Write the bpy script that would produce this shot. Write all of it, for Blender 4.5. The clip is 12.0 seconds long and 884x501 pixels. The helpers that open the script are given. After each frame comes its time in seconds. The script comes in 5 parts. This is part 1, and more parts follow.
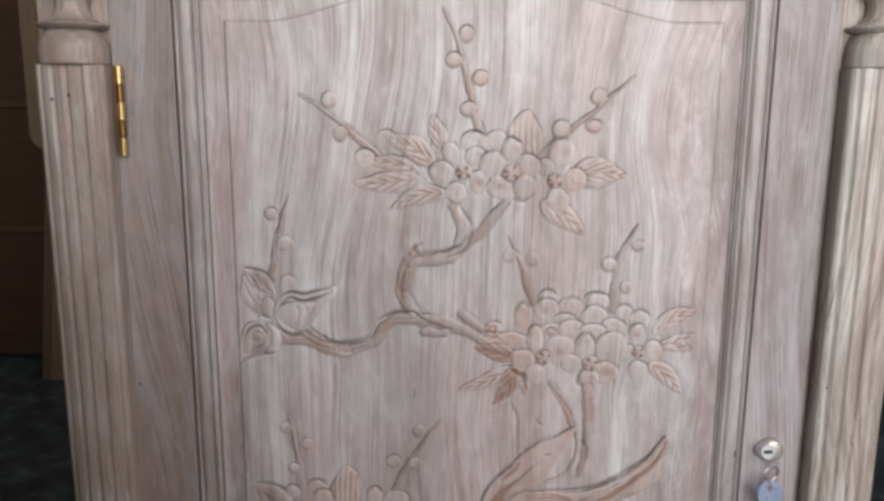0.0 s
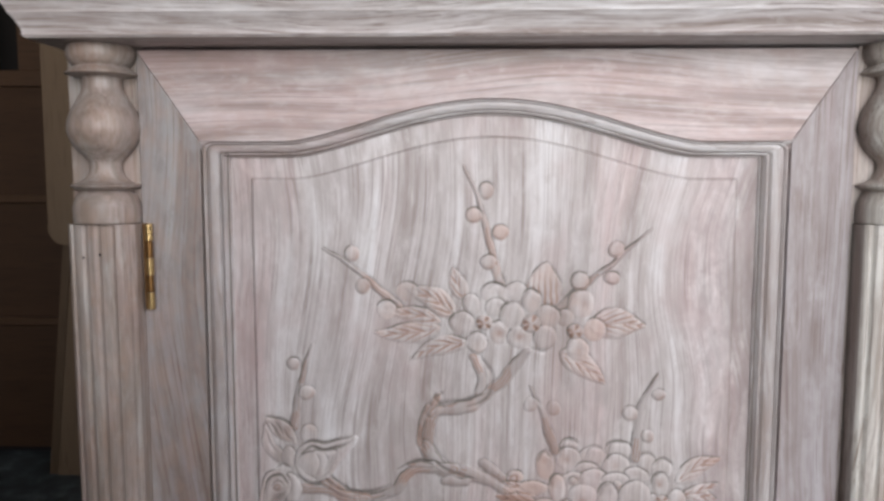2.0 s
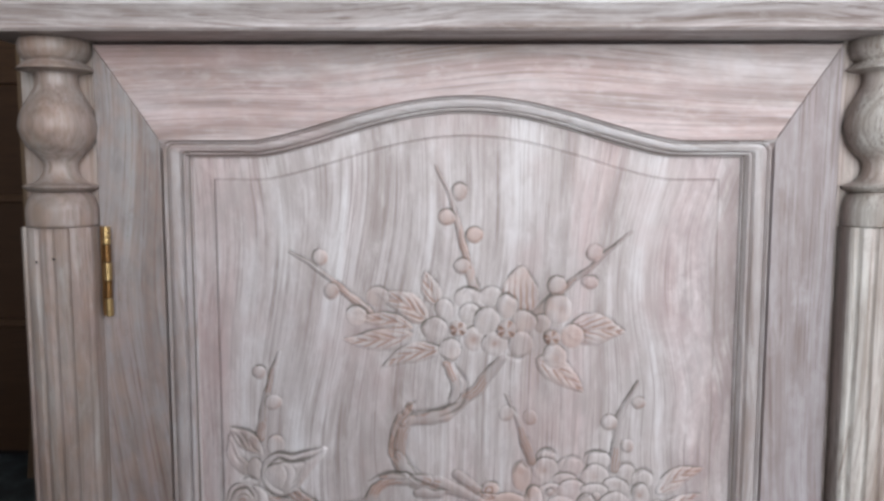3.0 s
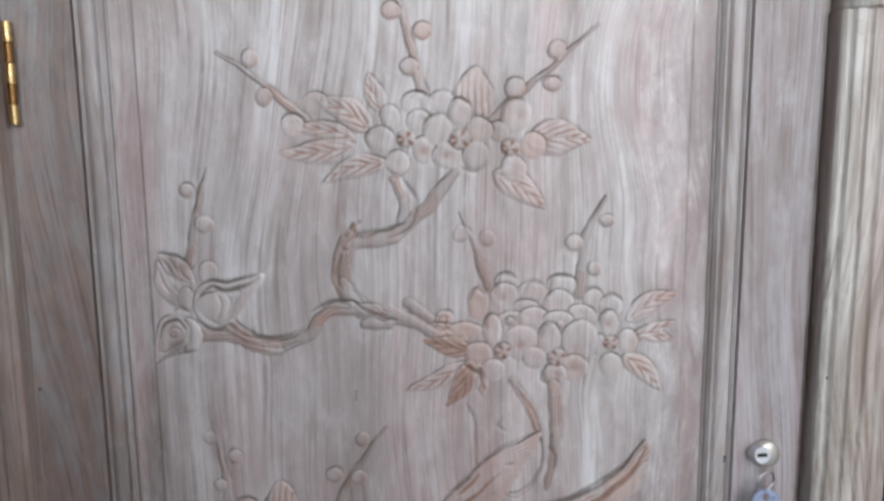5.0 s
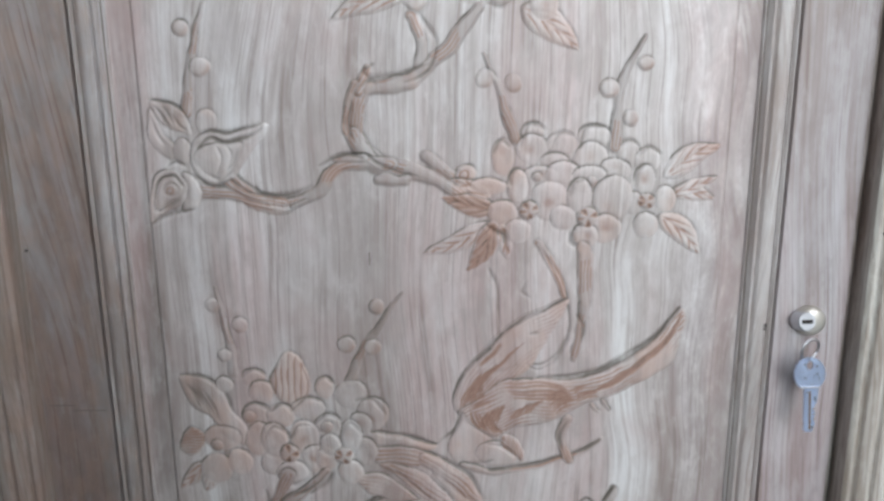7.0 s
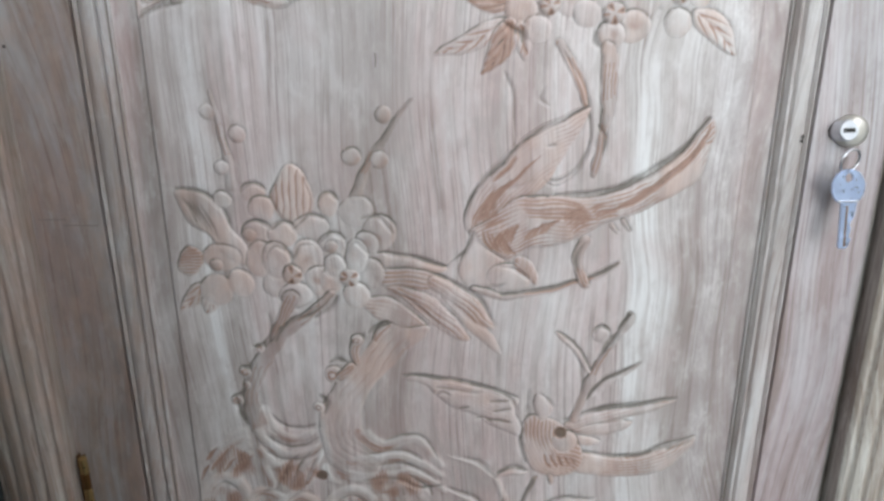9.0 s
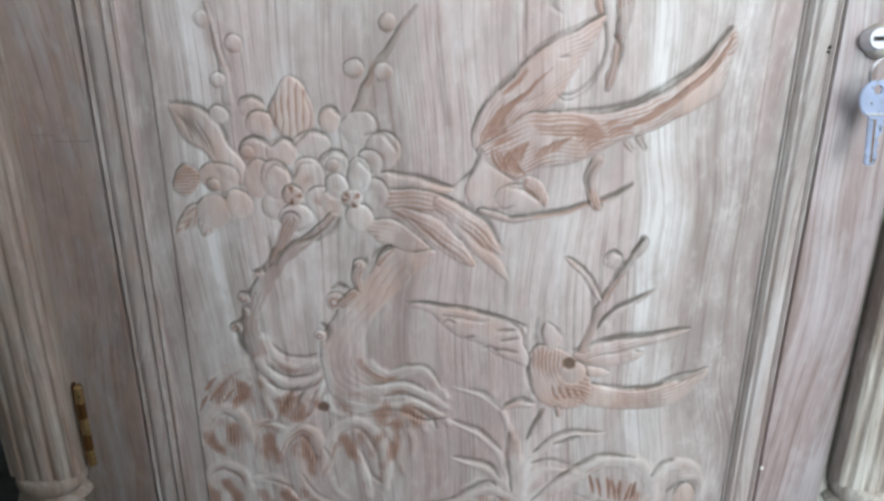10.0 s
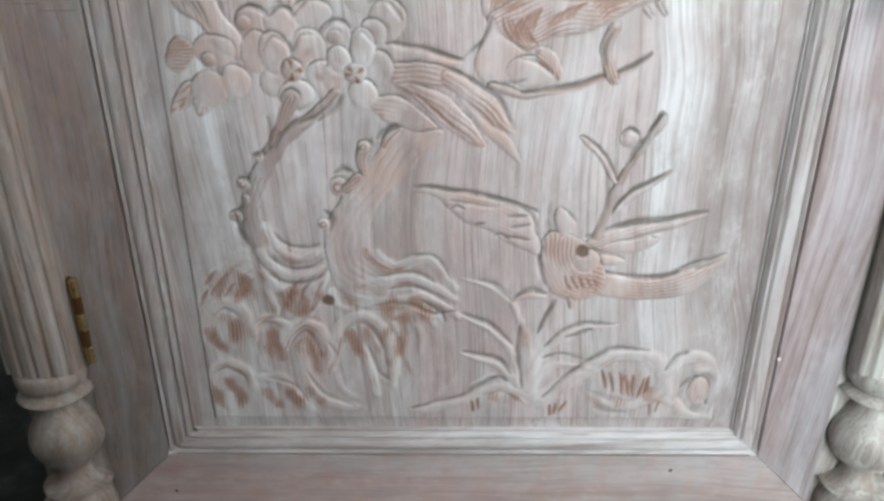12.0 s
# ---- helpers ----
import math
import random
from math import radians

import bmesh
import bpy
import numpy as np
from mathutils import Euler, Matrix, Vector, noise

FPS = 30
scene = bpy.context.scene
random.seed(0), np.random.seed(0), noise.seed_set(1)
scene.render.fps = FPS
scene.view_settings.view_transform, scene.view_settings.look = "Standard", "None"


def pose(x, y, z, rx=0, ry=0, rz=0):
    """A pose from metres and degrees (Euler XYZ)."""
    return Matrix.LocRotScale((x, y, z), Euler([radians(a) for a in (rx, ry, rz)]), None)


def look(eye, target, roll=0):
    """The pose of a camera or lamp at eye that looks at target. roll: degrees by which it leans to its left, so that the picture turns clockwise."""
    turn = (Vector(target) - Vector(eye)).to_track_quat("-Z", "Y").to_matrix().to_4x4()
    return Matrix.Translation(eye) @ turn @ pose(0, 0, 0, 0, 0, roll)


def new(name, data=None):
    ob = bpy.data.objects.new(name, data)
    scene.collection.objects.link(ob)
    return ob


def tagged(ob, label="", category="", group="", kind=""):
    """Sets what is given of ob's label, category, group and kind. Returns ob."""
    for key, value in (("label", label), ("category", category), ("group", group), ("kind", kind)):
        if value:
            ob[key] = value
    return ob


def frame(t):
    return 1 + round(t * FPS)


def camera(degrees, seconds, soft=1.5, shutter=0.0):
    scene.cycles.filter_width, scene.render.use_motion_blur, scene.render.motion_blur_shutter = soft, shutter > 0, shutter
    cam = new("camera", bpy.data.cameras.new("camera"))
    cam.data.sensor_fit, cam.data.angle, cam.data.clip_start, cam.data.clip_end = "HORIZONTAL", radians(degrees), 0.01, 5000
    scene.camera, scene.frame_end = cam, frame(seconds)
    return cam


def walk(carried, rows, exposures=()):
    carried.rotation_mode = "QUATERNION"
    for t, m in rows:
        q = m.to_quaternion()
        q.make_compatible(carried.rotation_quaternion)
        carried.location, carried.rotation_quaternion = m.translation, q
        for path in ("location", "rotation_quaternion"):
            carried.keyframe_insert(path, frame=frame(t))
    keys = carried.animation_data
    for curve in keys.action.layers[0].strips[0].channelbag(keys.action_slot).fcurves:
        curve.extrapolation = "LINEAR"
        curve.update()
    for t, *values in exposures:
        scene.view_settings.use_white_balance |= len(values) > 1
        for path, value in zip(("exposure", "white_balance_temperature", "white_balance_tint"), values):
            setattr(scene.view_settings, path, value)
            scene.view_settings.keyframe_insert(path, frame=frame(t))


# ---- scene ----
# the camera and its walk
cam = camera(60.0, 12.0, soft=3.1)
PATH = [
    (0, (-0.017, -0.635, 0.87), (-0.039, 1.329, 0.493), 0.3),
    (0.5, (-0.016, -0.634, 0.89), (-0.039, 1.34, 0.57), 0.2),
    (1, (-0.016, -0.636, 0.911), (-0.041, 1.344, 0.628), 0.1),
    (1.5, (-0.022, -0.64, 0.925), (-0.06, 1.347, 0.705), 0.1),
    (2, (-0.028, -0.634, 0.938), (-0.072, 1.356, 0.743), 0.0),
    (2.5, (-0.027, -0.624, 0.942), (-0.072, 1.368, 0.767), 0.0),
    (2.7, (-0.022, -0.619, 0.942), (-0.056, 1.373, 0.761), -0.0),
    (4.3, (0.017, -0.568, 0.861), (0.033, 1.414, 0.594), 0.0),
    (4.5, (0.026, -0.568, 0.84), (0.017, 1.417, 0.597), -0.6),
    (5, (0.023, -0.561, 0.818), (0.011, 1.416, 0.513), -0.6),
    (5.5, (0.02, -0.553, 0.808), (-0.002, 1.415, 0.451), -0.3),
    (6, (0.014, -0.544, 0.791), (-0.006, 1.42, 0.414), -0.4),
    (6.5, (0.012, -0.524, 0.766), (-0.002, 1.432, 0.352), -0.6),
    (7, (0.007, -0.524, 0.749), (-0.004, 1.422, 0.288), -0.5),
    (8.8, (0.01, -0.522, 0.665), (-0.042, 1.385, 0.062), -0.5),
    (9, (0.004, -0.509, 0.669), (-0.027, 1.374, -0.005), -0.2),
    (9.5, (0.0, -0.502, 0.645), (-0.029, 1.363, -0.076), -0.0),
    (10, (0.001, -0.501, 0.628), (-0.035, 1.356, -0.115), -0.0),
    (10.5, (-0.005, -0.498, 0.61), (-0.036, 1.341, -0.174), -0.1),
    (11, (-0.007, -0.499, 0.591), (-0.036, 1.332, -0.214), 0.0),
    (11.5, (-0.007, -0.501, 0.581), (-0.037, 1.319, -0.248), -0.2),
    (12, (-0.007, -0.5, 0.571), (-0.036, 1.312, -0.276), -0.4),
]
TONE = [
    (0.0, 0.74, 6850, 15), (2.5, 0.76, 6600, 15), (4.5, 0.66, 6350, 13), (7.0, 0.93, 6350, 8), (9.5, 1.28, 6350, 6), (12.0, 1.50, 6300, 5),
]
walk(cam, [(t, look(eye, target, roll)) for t, eye, target, roll in PATH], TONE)

# ---- light ----
world = bpy.data.worlds.new("sky")
scene.world = world
world.use_nodes = True
wn = world.node_tree
sky = wn.nodes.new("ShaderNodeTexSky")
sky.sky_type, sky.sun_disc = "NISHITA", False
sky.sun_elevation, sky.sun_rotation = radians(42), radians(120)
wn.links.new(sky.outputs[0], wn.nodes["Background"].inputs[0])
wn.nodes["Background"].inputs[1].default_value = 0.12


def daylight(name, at, target, w, h, power, colour):
    lamp = bpy.data.lights.new(name, "AREA")
    lamp.shape, lamp.size, lamp.size_y, lamp.energy, lamp.color = "RECTANGLE", w, h, power, colour
    ob = new(name, lamp)
    ob.matrix_world = look(at, target)
    return ob


# sky light through the side window and the open doorway opposite the cabinet
daylight("window_daylight", (1.38, -1.05, 1.80), (0.1, -0.3, 0.95), 1.3, 1.2, 4, (1.0, 0.985, 0.97))
daylight("door_daylight", (0.40, -2.68, 1.30), (0.30, 0.0, 1.10), 1.8, 2.0, 48, (0.985, 0.99, 1.0))

# ---- materials ----


class Nodes:
    """A small builder for node materials."""

    def __init__(self, name):
        self.mat = bpy.data.materials.new(name)
        self.mat.use_nodes = True
        self.tree = self.mat.node_tree
        self.bsdf = self.tree.nodes["Principled BSDF"]

    def add(self, kind, **values):
        n = self.tree.nodes.new(kind)
        for key, value in values.items():
            n.inputs[key.replace("_", " ")].default_value = value
        return n

    def link(self, a, b):
        self.tree.links.new(a, b)

    def coords(self, scale, offset=(0, 0, 0), source=None):
        m = self.add("ShaderNodeMapping", Scale=scale, Location=offset)
        if source is None:
            source = self.add("ShaderNodeTexCoord").outputs["Object"]
        self.link(source, m.inputs["Vector"])
        return m.outputs[0]

    def noise(self, vec, scale=1.0, detail=4.0, rough=0.55, distortion=0.0):
        n = self.add("ShaderNodeTexNoise", Scale=scale, Detail=detail, Roughness=rough, Distortion=distortion)
        self.link(vec, n.inputs["Vector"])
        return n.outputs[0]

    def ramp(self, fac, *stops):
        r = self.tree.nodes.new("ShaderNodeValToRGB")
        el = r.color_ramp.elements
        while len(el) < len(stops):
            el.new(0.5)
        for e, (p, c) in zip(el, stops):
            e.position, e.color = p, (*c, 1) if len(c) == 3 else c
        self.link(fac, r.inputs[0])
        return r.outputs[0]

    def level(self, fac, lo, hi, a=0.0, b=1.0):
        m = self.tree.nodes.new("ShaderNodeMapRange")
        m.interpolation_type = "SMOOTHSTEP"
        for i, v in enumerate((lo, hi, a, b), 1):
            m.inputs[i].default_value = v
        self.link(fac, m.inputs[0])
        return m.outputs[0]

    def mix(self, fac, a, b, mode="MIX"):
        m = self.tree.nodes.new("ShaderNodeMix")
        m.data_type, m.blend_type = "RGBA", mode
        for socket, v in ((m.inputs[0], fac), (m.inputs[6], a), (m.inputs[7], b)):
            if isinstance(v, (int, float)):
                socket.default_value = v
            elif isinstance(v, tuple):
                socket.default_value = (*v, 1)
            else:
                self.link(v, socket)
        return m.outputs[2]

    def maths(self, op, a, b):
        m = self.tree.nodes.new("ShaderNodeMath")
        m.operation = op
        for socket, v in zip(m.inputs, (a, b)):
            if isinstance(v, (int, float)):
                socket.default_value = v
            else:
                self.link(v, socket)
        return m.outputs[0]

    def bump(self, height, strength, distance):
        b = self.add("ShaderNodeBump", Strength=strength, Distance=distance)
        self.link(height, b.inputs["Height"])
        self.link(b.outputs[0], self.bsdf.inputs["Normal"])

    def done(self, colour=None, rough=0.5, metal=0.0):
        for name, v in (("Base Color", colour), ("Roughness", rough), ("Metallic", metal)):
            if v is None:
                continue
            if isinstance(v, (int, float)):
                self.bsdf.inputs[name].default_value = v
            elif isinstance(v, tuple):
                self.bsdf.inputs[name].default_value = (*v, 1)
            else:
                self.link(v, self.bsdf.inputs[name])
        return self.mat


def limed_wood(name, along, shift, warm=0.0, contrast=1.0, tone=1.0, band=26, flat=1.0, edges=False, blush=0.0, bared=0.0, rings=0.0, cast=None, carved=False):
    """Pale sanded hardwood with a rubbed whitewash: long streaks along one axis, pink heartwood, grey-brown figure."""
    m = Nodes(name)
    base = m.add("ShaderNodeTexCoord").outputs["Object"]
    k = {"z": lambda a, b: (a, a * flat, b), "x": lambda a, b: (b, a * flat, a)}[along]
    sway = m.noise(m.coords(k(2.6, 1.5), shift, base), 1.0, 2.0)
    sway = m.maths("MULTIPLY", m.maths("SUBTRACT", sway, 0.5), 0.15)
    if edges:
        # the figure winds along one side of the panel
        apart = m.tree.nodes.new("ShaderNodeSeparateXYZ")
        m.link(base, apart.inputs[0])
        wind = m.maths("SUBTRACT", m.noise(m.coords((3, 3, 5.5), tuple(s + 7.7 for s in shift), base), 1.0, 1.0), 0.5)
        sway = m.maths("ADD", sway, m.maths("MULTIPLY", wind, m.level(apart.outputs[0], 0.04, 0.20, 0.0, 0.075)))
    comb = m.tree.nodes.new("ShaderNodeCombineXYZ")
    m.link(sway, comb.inputs["X" if along == "z" else "Z"])
    add = m.tree.nodes.new("ShaderNodeVectorMath")
    m.link(base, add.inputs[0])
    m.link(comb.outputs[0], add.inputs[1])
    v = add.outputs[0]
    bands = m.noise(m.coords(k(band, 1.3), shift, v), 1.0, 4.0, 0.58)
    streak = m.noise(m.coords(k(90, 3.2), shift, v), 1.0, 4.0, 0.6)
    fine = m.noise(m.coords(k(420, 9), shift, v), 1.0, 4.0, 0.65)
    pores = m.noise(m.coords(k(900, 45), shift, v), 1.0, 2.0, 0.5)
    pink = m.noise(m.coords(k(15, 1.6), tuple(s + 4.7 for s in shift), v), 1.0, 3.0, 0.6)
    chalk = m.noise(m.coords(k(30, 6), shift, base), 1.0, 5.0, 0.7)
    where = m.noise(m.coords(k(11, 1.8), tuple(s + 9.1 for s in shift), base), 1.0, 2.0, 0.5)
    # grain streaks crowd to the sides, thickened at the left for shade there
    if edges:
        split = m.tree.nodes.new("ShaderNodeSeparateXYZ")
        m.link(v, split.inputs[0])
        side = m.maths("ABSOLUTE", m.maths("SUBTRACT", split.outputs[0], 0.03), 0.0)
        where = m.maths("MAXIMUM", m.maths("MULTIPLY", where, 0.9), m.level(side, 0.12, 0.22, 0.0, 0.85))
    t = tone
    hair = m.noise(m.coords(k(620, 7), tuple(s + 1.3 for s in shift), v), 1.0, 3.0, 0.6)
    c = m.ramp(bands, (0.33, (0.25 * t, 0.215 * t, 0.20 * t)), (0.43, (0.39 * t, 0.352 * t, 0.338 * t)), (0.53, (0.50 * t, 0.475 * t, 0.468 * t)), (0.64, (0.655 * t, 0.655 * t, 0.655 * t)))
    c = m.mix(m.maths("MULTIPLY", m.level(pink, 0.45, 0.60), 0.58 + 0.15 * warm), c, ((0.50 - 0.08 * warm) * t, (0.375 - 0.10 * warm) * t, (0.365 - 0.14 * warm) * t))
    c = m.mix(m.maths("MULTIPLY", m.level(streak, 0.46, 0.68), m.level(where, 0.35, 0.65, 0.22 * contrast, 0.68 * contrast)), c, (0.21, 0.16, 0.135))
    c = m.mix(m.maths("MULTIPLY", m.level(streak, 0.48, 0.28), m.level(where, 0.30, 0.65, 0.34 * contrast, 0.12 * contrast)), c, (0.68 * t, 0.68 * t, 0.685 * t))
    c = m.mix(m.maths("MULTIPLY", m.level(fine, 0.46, 0.64), 0.48 * contrast), c, (0.22, 0.17, 0.145))
    c = m.mix(m.maths("MULTIPLY", m.level(hair, 0.54, 0.66), 0.65 * contrast), c, (0.17, 0.12, 0.10))
    c = m.mix(m.maths("MULTIPLY", m.level(chalk, 0.44, 0.68), 0.45 - 0.15 * warm), c, (0.61 * t, 0.61 * t, 0.61 * t))
    brush = m.noise(m.coords(k(230, 24), tuple(s + 6.4 for s in shift), v), 1.0, 4.0, 0.7)
    c = m.mix(m.level(brush, 0.52, 0.70, 0.0, 0.28 * contrast), c, (0.27, 0.22, 0.195))
    c = m.mix(m.level(brush, 0.48, 0.30, 0.0, 0.28 * contrast), c, (0.70 * t, 0.695 * t, 0.69 * t))
    if rings:
        # growth layers met by the turned surface
        layer = m.noise(m.coords((7, 70, 3.2), tuple(s + 5.3 for s in shift), base), 1.0, 1.5, 0.5)
        layer = m.maths("PINGPONG", m.maths("MULTIPLY", layer, 9.0), 1.0)
        c = m.mix(m.level(layer, 0.55, 0.95, 0.0, 0.42 * rings), c, (0.24 * t, 0.19 * t, 0.16 * t))
    mottle = m.noise(m.coords(k(75, 36), tuple(s + 8.2 for s in shift), base), 1.0, 6.0, 0.72, 0.3)
    c = m.mix(m.level(mottle, 0.50, 0.70, 0.0, 0.40), c, (0.30 * t, 0.255 * t, 0.235 * t))
    c = m.mix(m.level(mottle, 0.48, 0.32, 0.0, 0.22), c, (0.70 * t, 0.70 * t, 0.70 * t))
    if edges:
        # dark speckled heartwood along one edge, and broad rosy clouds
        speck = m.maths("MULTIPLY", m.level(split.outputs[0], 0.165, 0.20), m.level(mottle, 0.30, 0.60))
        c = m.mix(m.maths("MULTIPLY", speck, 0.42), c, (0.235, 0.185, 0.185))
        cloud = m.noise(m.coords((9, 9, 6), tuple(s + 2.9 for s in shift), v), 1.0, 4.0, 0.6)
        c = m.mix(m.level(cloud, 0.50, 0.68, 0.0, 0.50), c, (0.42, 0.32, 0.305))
    if flat < 1:
        wash = m.noise(m.coords((22, 22, 11), tuple(s + 3.6 for s in shift), base), 1.0, 5.0, 0.62, 0.4)
        c = m.mix(m.level(wash, 0.50, 0.72, 0.0, 0.22), c, (0.70 * t, 0.69 * t, 0.675 * t))
        c = m.mix(m.level(wash, 0.48, 0.30, 0.0, 0.60), c, (0.35 * t, 0.315 * t, 0.30 * t))
    if blush:
        tint = m.noise(m.coords((26, 26, 18), tuple(s + 2.2 for s in shift), base), 1.0, 4.0, 0.6)
        c = m.mix(m.level(tint, 0.46, 0.68, 0.12 * blush, blush), c, (0.52, 0.37, 0.31))
    if warm:
        rub = m.noise(m.coords((60, 60, 34), shift, base), 1.0, 4.0, 0.7)
        c = m.mix(m.maths("MULTIPLY", m.level(rub, 0.42, 0.66), 0.75 * warm), c, (0.42, 0.27, 0.20))
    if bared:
        # bared turns the wood pinkish brown first, then dark grey-brown
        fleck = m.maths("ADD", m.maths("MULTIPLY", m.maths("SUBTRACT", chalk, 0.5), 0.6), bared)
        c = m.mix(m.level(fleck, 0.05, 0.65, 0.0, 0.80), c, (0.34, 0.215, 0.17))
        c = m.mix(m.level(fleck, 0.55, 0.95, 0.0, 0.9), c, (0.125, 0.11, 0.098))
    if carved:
        # tool depth from the mesh: cut bares wood, groove paints worn lines and shade
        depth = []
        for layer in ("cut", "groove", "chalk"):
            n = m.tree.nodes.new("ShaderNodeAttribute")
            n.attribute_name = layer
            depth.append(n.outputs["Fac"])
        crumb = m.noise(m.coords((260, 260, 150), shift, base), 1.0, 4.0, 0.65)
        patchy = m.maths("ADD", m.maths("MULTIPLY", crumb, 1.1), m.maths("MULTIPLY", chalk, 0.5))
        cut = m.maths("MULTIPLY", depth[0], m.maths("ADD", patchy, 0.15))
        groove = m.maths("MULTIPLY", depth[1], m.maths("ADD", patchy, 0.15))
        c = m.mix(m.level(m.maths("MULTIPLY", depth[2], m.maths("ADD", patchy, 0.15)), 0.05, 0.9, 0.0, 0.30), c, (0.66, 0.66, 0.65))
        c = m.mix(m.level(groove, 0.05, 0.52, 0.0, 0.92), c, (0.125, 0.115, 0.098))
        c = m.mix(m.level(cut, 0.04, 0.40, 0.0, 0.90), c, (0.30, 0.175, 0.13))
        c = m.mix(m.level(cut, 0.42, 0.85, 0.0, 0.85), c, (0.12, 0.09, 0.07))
    if cast:
        c = m.mix(1.0, c, cast, "MULTIPLY")
    grain = m.maths("ADD", m.maths("MULTIPLY", fine, 0.6), m.maths("MULTIPLY", pores, 0.4))
    if flat < 1:
        # shallow scoops left by the gouge
        scoop = m.noise(m.coords((150, 150, 75), shift, base), 1.0, 2.0, 0.5)
        grain = m.maths("ADD", grain, m.maths("MULTIPLY", scoop, 0.9))
    m.bump(grain, 0.30, 0.0008)
    m.bsdf.inputs["Specular IOR Level"].default_value = 0.55
    return m.done(c, m.level(fine, 0.3, 0.7, 0.39, 0.52))


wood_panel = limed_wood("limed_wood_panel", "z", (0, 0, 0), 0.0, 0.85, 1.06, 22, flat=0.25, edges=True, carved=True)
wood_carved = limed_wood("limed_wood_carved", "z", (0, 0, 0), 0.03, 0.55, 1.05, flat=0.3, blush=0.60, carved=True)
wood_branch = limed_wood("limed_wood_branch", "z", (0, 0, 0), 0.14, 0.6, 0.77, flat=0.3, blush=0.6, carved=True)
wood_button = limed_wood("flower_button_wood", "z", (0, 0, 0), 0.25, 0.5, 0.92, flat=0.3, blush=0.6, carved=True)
wood_line = limed_wood("dark_line_wood", "z", (0, 0, 0), 0.0, 0.5, flat=0.3, bared=1.2)
wood_stile = limed_wood("limed_wood_stile", "z", (7.3, 2.1, 0.6), 0.0, 1.1, 0.79, cast=(0.98, 0.965, 1.0))
# left stile: browner wood, its tone also lowered for the dimmer light
wood_stile_shaded = limed_wood("limed_wood_stile_shaded", "z", (2.3, 6.1, 1.6), 0.30, 1.5, 0.53)
wood_rail = limed_wood("limed_wood_rail", "x", (3.3, 8.1, 5.2), 0.22, 0.9, 1.04, cast=(1.0, 0.965, 0.965))
wood_rail_low = limed_wood("limed_wood_low_rail", "x", (8.3, 1.1, 2.7), 0.40, 0.5, 0.90, 9, cast=(1.0, 0.965, 0.96))
wood_moulding = limed_wood("limed_wood_moulding", "z", (5.3, 3.7, 2.2), 0.1, 1.0, 0.90)
# left strip: warmer copy with the shade of that side in its tone
wood_moulding_shaded = limed_wood("limed_wood_moulding_shaded", "z", (4.1, 2.7, 7.2), 0.25, 1.2, 0.76)
wood_moulding_across = limed_wood("limed_wood_moulding_across", "x", (1.3, 4.7, 6.2), 0.1, 0.9, 0.98)
wood_column = limed_wood("limed_wood_column", "z", (1.9, 5.4, 3.3), 0.0, 1.05, 1.02, 45, rings=1.0, cast=(0.96, 0.965, 0.90))
# left column and post: brown streaks, plus that side's shade in the tone
wood_column_shaded = limed_wood("limed_wood_column_shaded", "z", (4.9, 1.4, 2.3), 0.30, 1.2, 0.70, 45, rings=1.0, cast=(0.97, 0.96, 0.90))
wood_cornice = limed_wood("limed_wood_cornice", "x", (6.1, 0.4, 9.5), 0.0, 1.15, 1.12)


def plain_wood(name, along, a, b, rough=0.6):
    m = Nodes(name)
    k = (18, 18, 1.2) if along == "z" else (1.2, 18, 18)
    n = m.noise(m.coords(k, (3, 1, 2)), 1.0, 4.0, 0.6, 0.3)
    f = m.noise(m.coords(tuple(8 * q for q in k)), 1.0, 3.0)
    c = m.mix(n, a, b)
    c = m.mix(m.maths("MULTIPLY", m.level(f, 0.5, 0.75), 0.4), c, tuple(0.45 * q for q in a))
    m.bump(f, 0.2, 0.001)
    return m.done(c, rough)


wood_brown = plain_wood("brown_cabinet_wood", "x", (0.046, 0.021, 0.009), (0.075, 0.036, 0.016))
wood_brown_rail = plain_wood("brown_rail_wood", "x", (0.066, 0.033, 0.015), (0.10, 0.052, 0.026))
wood_raw = plain_wood("raw_board_wood", "z", (0.15, 0.10, 0.06), (0.20, 0.14, 0.088))
wood_raw_dark = plain_wood("raw_board_edge", "z", (0.09, 0.058, 0.033), (0.13, 0.085, 0.05))


def metal(name, colour, rough, tarnish=0.22):
    m = Nodes(name)
    n = m.noise(m.coords((300, 300, 300)), 1.0, 3.0)
    s = m.noise(m.coords((60, 60, 60)), 1.0, 3.0)
    c = m.mix(m.maths("MULTIPLY", m.level(s, 0.45, 0.75), tarnish), colour, tuple(0.55 * q for q in colour))
    m.bump(n, 0.05, 0.0003)
    return m.done(c, m.level(n, 0.3, 0.7, rough, rough + 0.14), 1.0)


brass = metal("polished_brass", (0.60, 0.43, 0.20), 0.26)
brass_dull = metal("dull_brass", (0.24, 0.13, 0.05), 0.36)
chrome = metal("chromed_steel", (0.62, 0.64, 0.68), 0.30)
# this base colour holds the blue of the sky the key mirrors
nickel = metal("nickel_plated_key", (0.58, 0.71, 0.98), 0.26, 0.10)
worn_nickel = metal("worn_nickel", (0.62, 0.60, 0.55), 0.36)
worn_nickel.node_tree.nodes["Principled BSDF"].inputs["Metallic"].default_value = 0.7
chalk_speck = Nodes("white_filler").done((0.75, 0.74, 0.73), 0.6)
# near black, stands for the shade inside holes and open gaps
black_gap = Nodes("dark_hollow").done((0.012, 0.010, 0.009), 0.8)


